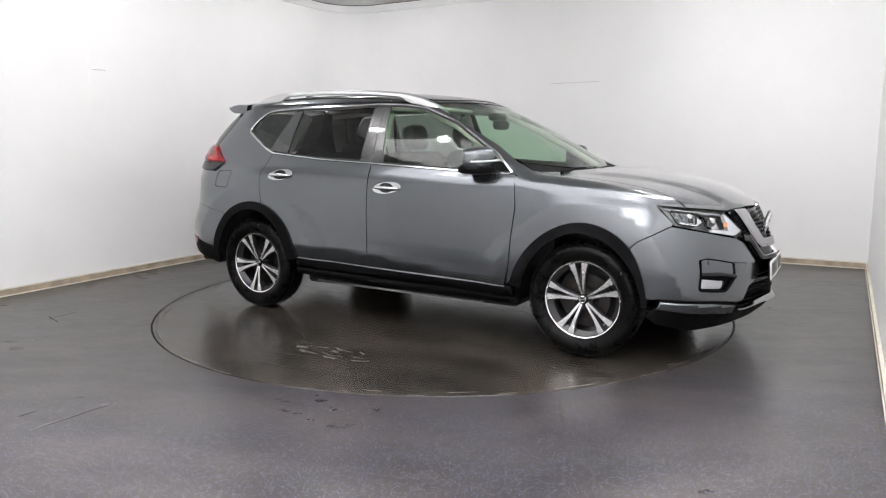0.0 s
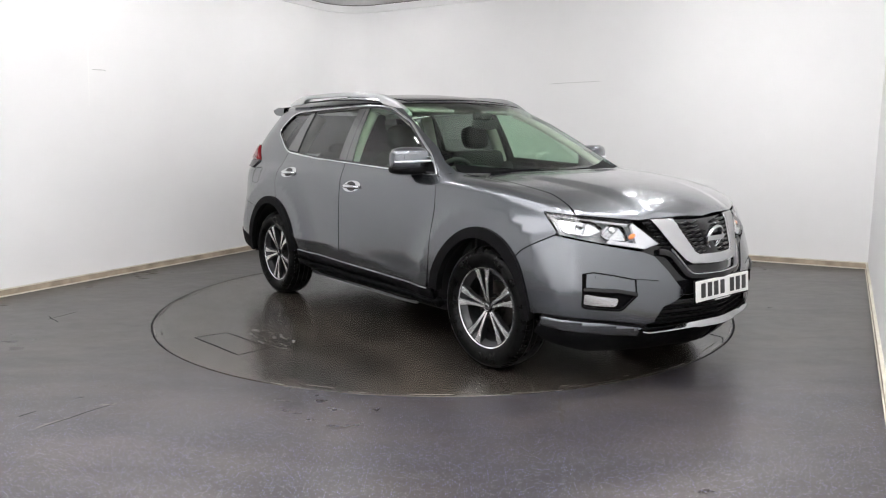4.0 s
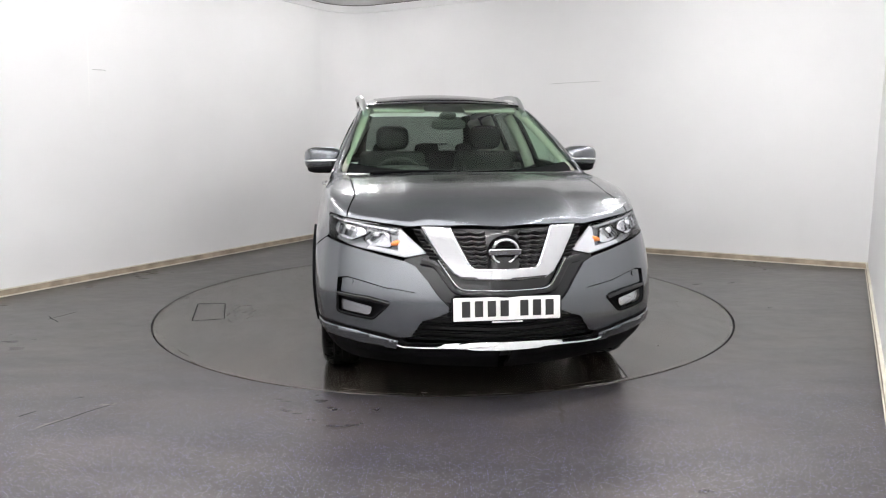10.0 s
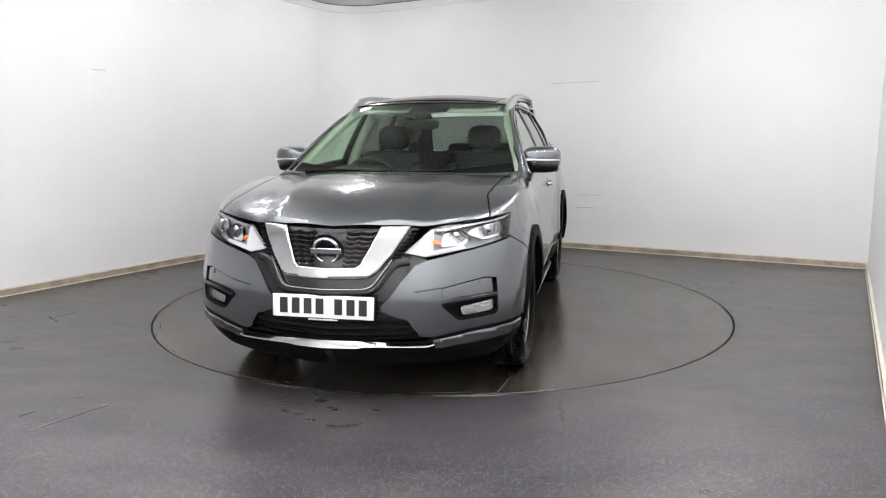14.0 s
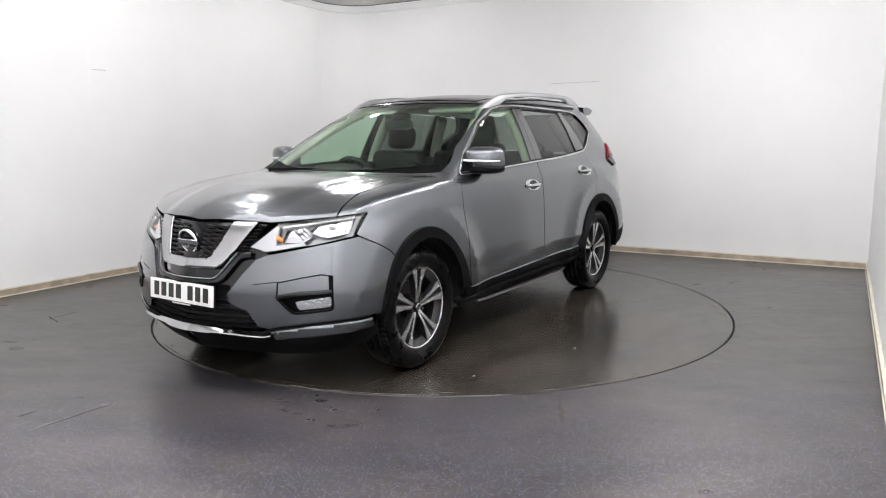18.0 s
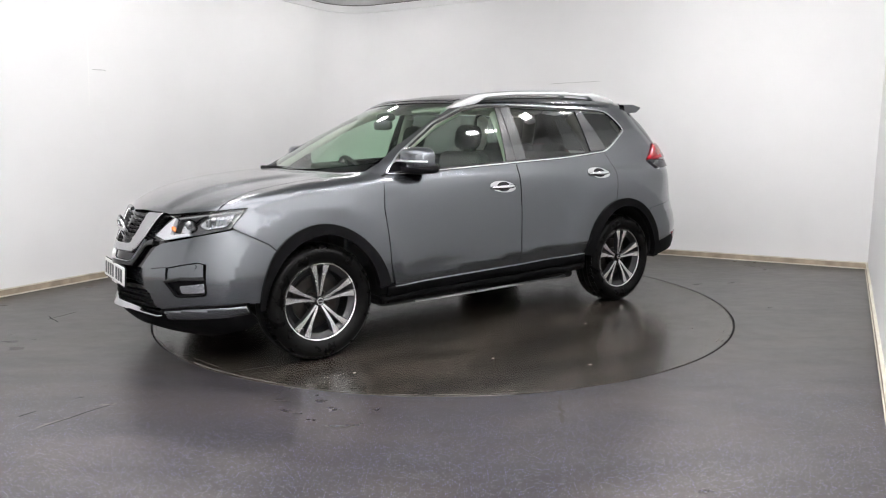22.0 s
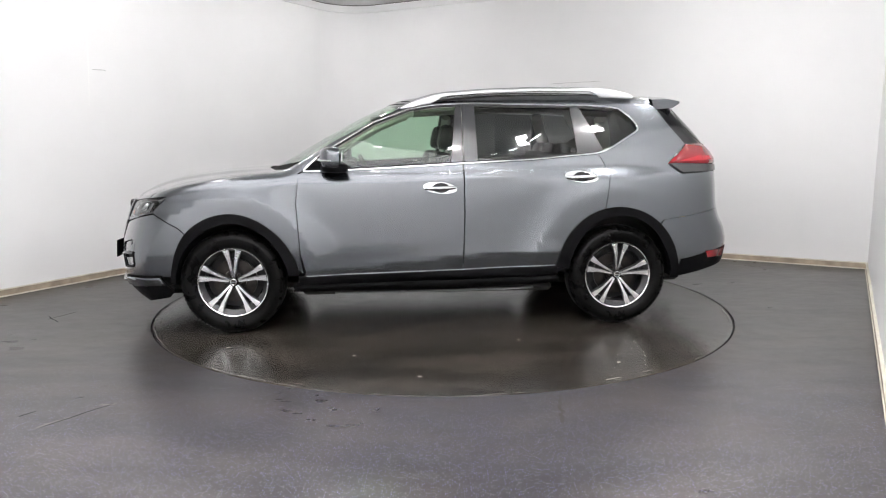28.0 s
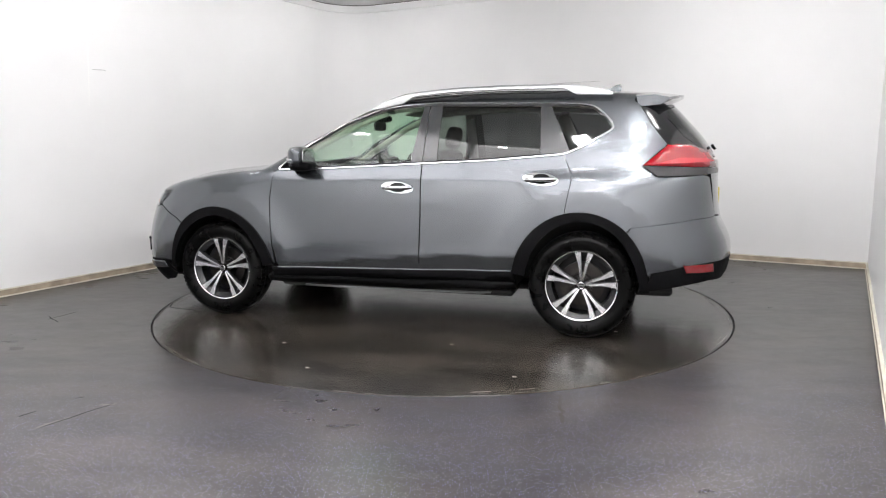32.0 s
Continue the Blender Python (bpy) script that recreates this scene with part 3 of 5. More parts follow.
def ceiling_lights():
    """Small square panels in a ring over the turntable, and unseen fill lights added round it."""
    lamps = {}
    places = [(2.42 * math.cos(radians(20 * k - 80)), 2.42 * math.sin(radians(20 * k - 80)), radians(20 * k - 80), 0) for k in range(18) if 20 * k - 80 < 25 or 20 * k - 80 > 155]
    # added fill: unseen rows of tilted panels brighten the walls behind and beside the camera
    places += [(*at(0.35 + 0.34 * k, ROOM_D - 1.1), math.atan2(U.y, U.x), 50) for k in range(8, 18)]
    places += [(*at(ROOM_W - 1.0, 4.4 + 0.40 * k), math.atan2(U.x, -U.y), 48) for k in range(9)]
    # large unseen fill panels, added over the camera end of the room
    along = math.atan2(U.y, U.x)
    places += [(*at(0.95 + 1.16 * k, v), along, -1) for k in range(1, 5) for v in (6.1, 7.4)]
    # copies of the ring panel added as fill to brighten the far walls
    places += [(*at(u, v), along, 0) for u, v in ((5.6, 1.5), (5.8, 2.7), (5.9, 3.9), (1.3, 2.1), (1.0, 1.2))]
    for x, y, a, tilt in places:
        m = Matrix.Translation((x, y, CEILING - (0.075 if tilt > 0 else 0))) @ Matrix.Rotation(a, 4, "Z") @ Matrix.Rotation(radians(-max(tilt, 0)), 4, "X")
        lamp = lamps.get(tilt)
        if lamp is None:
            lamp = lamps[tilt] = new("ceiling_light")
            bm = bmesh.new()
            for sx, sy, w, d in BIG_RIM if tilt == -1 else ((0, 0.09, 0.20, 0.02), (0, -0.09, 0.20, 0.02), (0.09, 0, 0.02, 0.16), (-0.09, 0, 0.02, 0.16)):
                box(bm, (w, d, 0.03), Matrix.Translation((sx, sy, -0.015)), 0.003, 1)
            box(bm, (1.12, 1.12, 0.016) if tilt == -1 else (0.20, 0.20, 0.016), Matrix.Translation((0, 0, 0.004)), 0.003, 1)
            part("frame", bm, FRAME_WHITE, lamp, smooth=False)
            bm = bmesh.new()
            box(bm, {-1: (1.06, 1.06, 0.09), 0: (0.13, 0.13, 0.075)}.get(tilt, (0.14, 0.14, 0.03)), Matrix.Translation((0, 0, {-1: -0.05, 0: -0.0425}.get(tilt, -0.018))), 0.004, 2)
            part("diffuser", bm, {-1: BIG_FILL, 0: LED, 48: SIDE_FILL}.get(tilt, WALL_FILL), lamp, "glowing white diffuser", smooth=False)
            tagged(lamp, "added fill light, a large square white panel under the ceiling" if tilt == -1 else "added fill light, a small square white panel tilted towards the wall" if tilt else "small square white panel light of the ceiling ring and its added fill copies", "ceiling light", "large ceiling panels" if tilt == -1 else "wall washers" if tilt else "ceiling lights")
            lamp.matrix_basis = m
        else:
            copy_thing(lamp, m)


room()
cornice()
ceiling_lights()

# ---------------------------------------------------------------- turntable
turntable = new("turntable")
tagged(turntable, "round dark vinyl-covered turntable flush with the floor", "turntable")
bm = bmesh.new()
lathe(bm, [(0.001, 0.0), (0.6, 0.0), (1.2, 0.0), (TABLE_R - 0.003, 0.0), (TABLE_R, 0.003), (TABLE_R, 0.05)], 180, Matrix.Rotation(radians(-90), 4, "X"))
part("disc", bm, DISC, turntable)

# ---------------------------------------------------------------- the car
AXLE, HUB_Z, TYRE_R = 1.3525, 0.352, 0.356
car = new("car")
tagged(car, "gun-metal grey five-door crossover car with silver roof rails", "car")


def xz(*pts):
    """Points on the car's left flank from their (x, z)."""
    return [tuple(p) for p in onto(np.array([(x, 0.9, z) for x, z in pts], float), SIDE)]


def yz(*pts):
    """Points on the car's nose from their (y, z)."""
    return [tuple(p) for p in onto(np.array([(2.0, y, z) for y, z in pts], float), FRONT)]


def xy(*pts):
    """Points on the car's top from their (x, y)."""
    return [tuple(p) for p in onto(np.array([(x, y, 1.0) for x, y in pts], float), ABOVE)]


# radius of each flare's outer and inner edge against the angle from the car's forward axis
FLARE = {1: curve([(-20, 0.394), (8, 0.399), (26, 0.412), (49, 0.455), (64, 0.471), (86, 0.484), (101, 0.479), (121, 0.463), (141, 0.456), (164, 0.460), (200, 0.486)], -20, 200, 6),
         -1: curve([(-20, 0.458), (11, 0.466), (21, 0.474), (42, 0.488), (67, 0.502), (90, 0.500), (115, 0.484), (142, 0.452), (167, 0.430), (200, 0.438)], -20, 200, 6)}
OPENING = {1: curve([(-20, 0.368), (17, 0.370), (48, 0.385), (74, 0.410), (97, 0.422), (120, 0.404), (146, 0.388), (200, 0.386)], -20, 200, 6),
           -1: curve([(-20, 0.372), (14, 0.376), (45, 0.408), (74, 0.438), (95, 0.440), (120, 0.415), (146, 0.378), (200, 0.372)], -20, 200, 6)}


def arc(cx, a0, a1, n=14, edge=FLARE, grow=-0.012):
    """Points along a wheel arch; body panels end a little under the flare."""
    out = []
    for k in range(n + 1):
        a = a0 + (a1 - a0) * k / n
        r = float(edge[1 if cx > 0 else -1](a)) + grow
        out.append((cx + r * math.cos(radians(a)), HUB_Z + r * math.sin(radians(a))))
    return xz(*out)


FENDER_WAY, FRAME_WAY = (0, 0.75, 0.66), (0, 0.93, 0.36)
# window line: along the belt rearwards, up round the quarter light and forward along the top
BELT = [(0.87, 1.105), (0.46, 1.119), (-0.242, 1.157), (-0.72, 1.180), (-1.213, 1.222)]
DLO_TOP = [(-1.31, 1.262), (-1.535, 1.392), (-1.485, 1.470), (-1.40, 1.540), (-1.30, 1.556), (-1.094, 1.564), (-0.298, 1.576), (-0.05, 1.565), (0.12, 1.538), (0.38, 1.440), (0.73, 1.232)]
HOOD_EDGE = [(1.85, 0.698), (1.70, 0.700), (1.50, 0.708), (1.30, 0.716), (1.10, 0.728), (1.01, 0.735)]


def run(a, b, way, n=8):
    """Points on the skin along a straight joint from a to b, seen along way."""
    a, b = np.array(a, float), np.array(b, float)
    return [tuple(p) for p in onto(np.array([a + (b - a) * k / n for k in range(n + 1)]), way)]


NOSE_SEAM = run((1.688, 0.889, 0.738), (1.86, 0.829, 0.830), SIDE)
# the joint between bonnet and headlamp, then between wing and headlamp
LAMP_TOP = run((2.085, 0.446, 0.896), (1.929, 0.645, 0.922), CORNER, 4) + run((1.929, 0.645, 0.922), (1.745, 0.815, 0.944), CORNER, 8)[1:]
HOOD_EDGE[0] = LAMP_TOP[7][:2]
HOOD_LINE = [LAMP_TOP[7]] + [p for a, b in zip(HOOD_EDGE, HOOD_EDGE[1:]) for p in run((*a, 1.0), (*b, 1.0), ABOVE, 4)[1:]]
TAIL_SEAM = run((-1.66, 0.898, 0.757), (-2.05, 0.75, 0.812), SIDE) + run((-2.08, 0.73, 0.815), (-2.191, 0.596, 0.818), REAR_CORNER, 4)


def body_panels():
    # side frame: windscreen pillar, roof side and rear quarter in one pressing
    line = xz((0.905, 1.098), *BELT[:1], *DLO_TOP[::-1], BELT[-1], (-1.280, 1.08), (-1.247, 0.90), (-1.237, 0.835))
    line += arc(-AXLE, 78, 126, 8) + TAIL_SEAM + xz((-2.14, 1.075), (-1.808, 1.078), (-1.715, 1.148), (-1.868, 1.285), (-1.765, 1.413), (-1.69, 1.54), (-1.66, 1.602))
    line += xz((-1.2, 1.628), (-0.6, 1.632), (-0.1, 1.612), (0.13, 1.568)) + [(0.42, 0.675, 1.435), (0.72, 0.715, 1.275), (0.87, 0.735, 1.165), (0.99, 0.755, 1.112)]
    sides("side_frame", line, FRAME_WAY, PAINT, car, gap=0.0005, rim=0.02)
    line = xz((0.885, 1.092), (0.91, 0.90), (0.885, 0.55), (0.866, 0.415)) + arc(AXLE, 167, 50) + NOSE_SEAM + run((1.855, 0.829, 0.845), (1.745, 0.815, 0.940), CORNER, 4) + LAMP_TOP[:6:-1]
    line += HOOD_LINE[1:] + xy((0.99, 0.755))
    sides("front_wing", line, FENDER_WAY, PAINT, car, gap=0.0035, rim=0.025)
    line = xz((0.850, 0.404), (0.885, 0.55), (0.91, 0.90), (0.893, 1.088), *BELT[:3], (-0.245, 0.80), (-0.232, 0.424))
    fd = sides("front_door", line, SIDE, PAINT, car, gap=0.004, rim=0.03)
    line = xz(*BELT[2:], (-1.280, 1.08), (-1.247, 0.90), (-1.237, 0.84)) + arc(-AXLE, 74, 14) + xz((-0.86, 0.446), (-0.232, 0.424), (-0.245, 0.80))
    rd = sides("rear_door", line, SIDE, PAINT, car, gap=0.004, rim=0.03)
    # bonnet, roof
    line = yz((0.0, 0.897), (0.26, 0.902), (0.41, 0.899)) + LAMP_TOP[:8] + HOOD_LINE[1:] + xy((1.08, 0.60), (1.15, 0.30), (1.175, 0.0))
    skin("bonnet", line, (0.55, 0, 0.83), PAINT, car, gap=0.003, rim=0.03, sym=True, h=0.02)
    line = xy((0.255, 0.0), (0.215, 0.30), (0.105, 0.585), (-0.1, 0.600), (-0.6, 0.612), (-1.2, 0.608), (-1.74, 0.575), (-1.80, 0.30), (-1.81, 0.0))
    skin("roof", line, ABOVE, PAINT, car, rim=0.01, sym=True)
    line = xy((0.20, 0.0), (0.17, 0.30), (0.10, 0.50), (-0.1, 0.50), (-1.25, 0.50), (-1.25, 0.0))
    skin("roof_glass", line, ABOVE, GLOSS, car, proud=0.004, rim=0.005, sym=True, label="black panoramic glass roof")
    # nose
    line = [(2.150, 0.476, 0.738), (2.018, 0.703, 0.790)] + NOSE_SEAM[::-1] + arc(AXLE, 50, 8) + [(1.80, 0.88, 0.418), (1.956, 0.847, 0.414), (2.08, 0.714, 0.399), (2.144, 0.595, 0.380), (2.18, 0.510, 0.360), (2.20, 0.450, 0.366)]
    line += [(2.226, 0.399, 0.448), (2.242, 0.340, 0.466), (2.262, 0.272, 0.498), (2.260, 0.270, 0.525), (2.251, 0.309, 0.561), (2.219, 0.363, 0.639), (2.176, 0.424, 0.715)]
    RECESS = [(2.163, 0.556, 0.606), (2.10, 0.67, 0.634), (2.044, 0.754, 0.651), (2.008, 0.800, 0.642), (2.012, 0.804, 0.470), (2.08, 0.70, 0.456), (2.13, 0.630, 0.448), (2.172, 0.556, 0.527)]
    FOG = [(2.172, 0.556, 0.527), (2.124, 0.655, 0.549), (2.020, 0.800, 0.562), (2.014, 0.802, 0.470), (2.08, 0.70, 0.456), (2.13, 0.630, 0.448)]
    sides("front_bumper", line, CORNER, PAINT, car, gap=0.002, rim=0.03, holes=[RECESS], h=0.022)
    for s in (False, True):
        lampbox = skin("fog_surround", RECESS, CORNER, BLACK, car, proud=-0.03, rim=0.0, mirror=s, label="black plastic fog lamp surround")
        band("bezel", FOG, CORNER, 0.012, 0.006, BLACK, lampbox, mirror=s, closed=True, soft=0.02)
        band("brow", [FOG[0], FOG[1], FOG[2]], CORNER, 0.020, 0.010, GLOSS, lampbox, mirror=s)
        skin("lens", [(2.130, 0.642, 0.506), (2.022, 0.796, 0.534), (2.022, 0.798, 0.480), (2.12, 0.655, 0.463)], CORNER, REFLECTOR, lampbox, proud=-0.016, rim=0.01, mirror=s, soft=0.015, h=0.02, label="clear fog lamp")
        skin("cover", [(2.131, 0.640, 0.508), (2.021, 0.797, 0.536), (2.021, 0.799, 0.478), (2.12, 0.653, 0.461)], CORNER, CLEAR, lampbox, proud=-0.006, rim=0.0, mirror=s, soft=0.015, h=0.02)
        # sunk filler panel with a parking sensor
        skin("filler_panel", [(2.163, 0.560, 0.602), (2.10, 0.67, 0.629), (2.044, 0.752, 0.645), (2.022, 0.780, 0.640), (2.022, 0.784, 0.570), (2.124, 0.655, 0.556), (2.170, 0.560, 0.534)], CORNER, PAINT, car, proud=-0.009, rim=0.01, mirror=s, h=0.025)
        band("joint_line", [(2.212, 0.433, 0.590), (2.185, 0.500, 0.600), (2.160, 0.560, 0.608)], CORNER, 0.004, 0.0015, MATT, car, mirror=s)
        c = onto(np.array([(2.06, 0.738, 0.626)]), CORNER)[0]
        skin("parking_sensor", [tuple(c + np.array((0.012 * math.cos(a) * 0.6, -0.012 * math.cos(a) * 0.8, 0.012 * math.sin(a)))) for a in (2 * math.pi * k / 14 for k in range(14))], CORNER, PAINT, car, proud=-0.005, rim=0.004, h=0.01, mirror=s)
    line = [(2.285, 0, 0.332), (2.193, 0.480, 0.340), (2.18, 0.508, 0.356), (2.08, 0.714, 0.394), (1.956, 0.847, 0.409), (1.80, 0.88, 0.413), (1.74, 0.87, 0.30), (1.80, 0.85, 0.255), (2.0, 0.72, 0.205), (2.16, 0.40, 0.195), (2.17, 0, 0.195)]
    skin("front_valance", line, CORNER, BLACK, car, proud=0.0, rim=0.02, both=True, label="black textured lower bumper cladding")
    for s in (False, True):
        skin("valance_lip", [(2.165, 0.530, 0.298), (2.18, 0.514, 0.345), (2.08, 0.714, 0.383), (1.956, 0.847, 0.398), (1.80, 0.88, 0.402), (1.78, 0.88, 0.350), (1.95, 0.845, 0.338), (2.07, 0.70, 0.318)], CORNER, PAINT, car, proud=0.010, rim=0.02, dome=0.007, h=0.02, mirror=s, label="grey painted lip along the lower bumper")
    # tail
    line = [(-2.33, 0, 0.80), (-2.30, 0.35, 0.80)] + TAIL_SEAM[::-1] + arc(-AXLE, 128, 168) + [(-1.80, 0.90, 0.474), (-1.99, 0.887, 0.520), (-2.15, 0.78, 0.534), (-2.3, 0.4, 0.534), (-2.39, 0, 0.534)]
    skin("rear_bumper", line, REAR_CORNER, PAINT, car, gap=0.002, rim=0.03, both=True)
    line = [(-2.39, 0, 0.530), (-2.3, 0.4, 0.530), (-2.15, 0.78, 0.530), (-1.99, 0.887, 0.516), (-1.77, 0.90, 0.470), (-1.74, 0.88, 0.345), (-1.97, 0.86, 0.392), (-2.14, 0.74, 0.415), (-2.26, 0.4, 0.39), (-2.30, 0, 0.38)]
    skin("rear_valance", line, REAR_CORNER, BLACK, car, proud=0.004, rim=0.02, both=True, label="black textured lower rear cladding")
    line = [(-2.29, 0.0, 1.18), (-2.2, 0.45, 1.19), (-2.1, 0.56, 1.17), (-2.17, 0.62, 1.08), (-2.19, 0.60, 0.826), (-2.3, 0.35, 0.808), (-2.33, 0.0, 0.808)]
    tg = skin("tailgate", line, REAR, PAINT, car, gap=0.003, rim=0.02, sym=True)
    line = [(-1.90, 0.0, 1.555), (-1.86, 0.48, 1.55), (-1.84, 0.60, 1.45), (-1.91, 0.64, 1.32), (-2.0, 0.60, 1.26), (-2.1, 0.50, 1.20), (-2.25, 0.0, 1.195)]
    skin("rear_window", line, REAR, PRIVACY, car, proud=-0.004, rim=0.006, sym=True, label="dark privacy glass rear window")
    # sills and wheel arch flares
    line = xz((0.90, 0.396), (-0.232, 0.418), (-0.90, 0.442), (-0.91, 0.368), (-0.232, 0.344), (0.90, 0.326))
    sides("sill_cladding", line, SIDE, BLACK, car, proud=0.004, rim=0.02, dome=0.004, label="black plastic sill cladding")
    line = xz((0.94, 0.328), (-0.232, 0.340), (-0.91, 0.364), (-0.92, 0.318), (-0.232, 0.272), (0.94, 0.285))
    sides("lower_sill", line, SIDE, BLACK, car, proud=0.010, rim=0.04, dome=0.006, label="black plastic lower sill")
    for s in (False, True):
        band("sill_strip", xz((0.85, 0.399), (-0.232, 0.420), (-0.885, 0.444)), SIDE, 0.005, 0.007, RAIL, car, mirror=s, label="thin bright sill strip")
        for cx, a0, a1 in ((AXLE, 2, 172), (-AXLE, 10, 181)):
            o = arc(cx, a0, a1, 26, FLARE, 0.0) + arc(cx, a1, a0, 26, OPENING, 0.0)
            skin("wheel_arch_flare", o, SIDE, BLACK, car, proud=0.013, rim=0.045, mirror=s, h=0.03, label="black plastic wheel arch flare")


def glazing():
    line = [(1.145, 0.0, 1.12), (1.10, 0.30, 1.12), (0.98, 0.56, 1.13), (0.87, 0.740, 1.15), (0.62, 0.722, 1.33), (0.36, 0.678, 1.46), (0.105, 0.600, 1.56), (0.21, 0.30, 1.58), (0.25, 0.0, 1.59)]
    ws = skin("windscreen", line, SCREEN, GLASS, car, proud=-0.003, rim=0.006, sym=True, label="green-tinted laminated windscreen")
    band("top_band", [(0.25, 0, 1.59), (0.21, 0.3, 1.58), (0.105, 0.585, 1.56)], SCREEN, 0.03, 0.001, GLOSS, ws)
    band("top_band", [(0.25, 0, 1.59), (0.21, 0.3, 1.58), (0.105, 0.585, 1.56)], SCREEN, 0.03, 0.001, GLOSS, ws, mirror=True)
    line = xy((1.19, 0.0), (1.16, 0.30), (1.09, 0.60), (1.01, 0.728), (0.94, 0.735)) + [(0.88, 0.715, 1.148), (0.98, 0.56, 1.13), (1.10, 0.30, 1.12), (1.145, 0.0, 1.12)]
    skin("cowl", line, (0.3, 0, 1), BLACK, car, proud=-0.012, rim=0.01, sym=True, label="black plastic scuttle under the windscreen")
    f = xz((0.60, 1.122), (0.15, 1.143), (-0.155, 1.160), (-0.19, 1.40), (-0.205, 1.556), (-0.05, 1.545), (0.12, 1.518), (0.36, 1.425), (0.62, 1.27), (0.70, 1.215))
    sides("front_door_glass", f, SIDE, GLASS, car, proud=-0.012, rim=0.004, label="green-tinted door glass")
    f = xz((-0.345, 1.170), (-0.72, 1.190), (-1.06, 1.215), (-1.035, 1.545), (-0.34, 1.560))
    sides("rear_door_glass", f, SIDE, PRIVACY, car, proud=-0.012, rim=0.004, label="dark privacy door glass")
    f = xz((-1.25, 1.255), (-1.31, 1.275), (-1.515, 1.392), (-1.475, 1.458), (-1.39, 1.525), (-1.10, 1.545))
    sides("quarter_light", f, SIDE, PRIVACY, car, proud=-0.010, rim=0.004, label="dark privacy quarter light")
    for s in (False, True):
        for name, q in (("pillar_trim", xz((-0.155, 1.158), (-0.24, 1.163), (-0.245, 1.568), (-0.205, 1.568))), ("pillar_trim", xz((-0.246, 1.163), (-0.345, 1.168), (-0.34, 1.569), (-0.251, 1.569))),
                        ("pillar_trim", xz((-1.06, 1.213), (-1.213, 1.228), (-1.25, 1.245), (-1.10, 1.556), (-1.035, 1.558))), ("mirror_base", xz((0.60, 1.118), (0.70, 1.215), (0.80, 1.165), (0.86, 1.108)))):
            skin(name, q, SIDE, PILLAR if name == "pillar_trim" else BLACK, car, proud=-0.003, rim=0.01, mirror=s)
        band("window_seal", xz(*[(x, z + 0.008) for x, z in BELT[:1]], *[(x, z + 0.010) for x, z in BELT[1:]]), SIDE, 0.014, 0.002, MATT, car, mirror=s)
        band("upper_seal", xz(*[(x, z - 0.010) for x, z in DLO_TOP[4:]]), SIDE, 0.018, 0.001, MATT, car, mirror=s)
        band("chrome_window_trim", xz(*BELT, *DLO_TOP), SIDE, 0.014, 0.007, CHROME, car, mirror=s, closed=True, soft=0.04, label="chrome strip round the side windows")


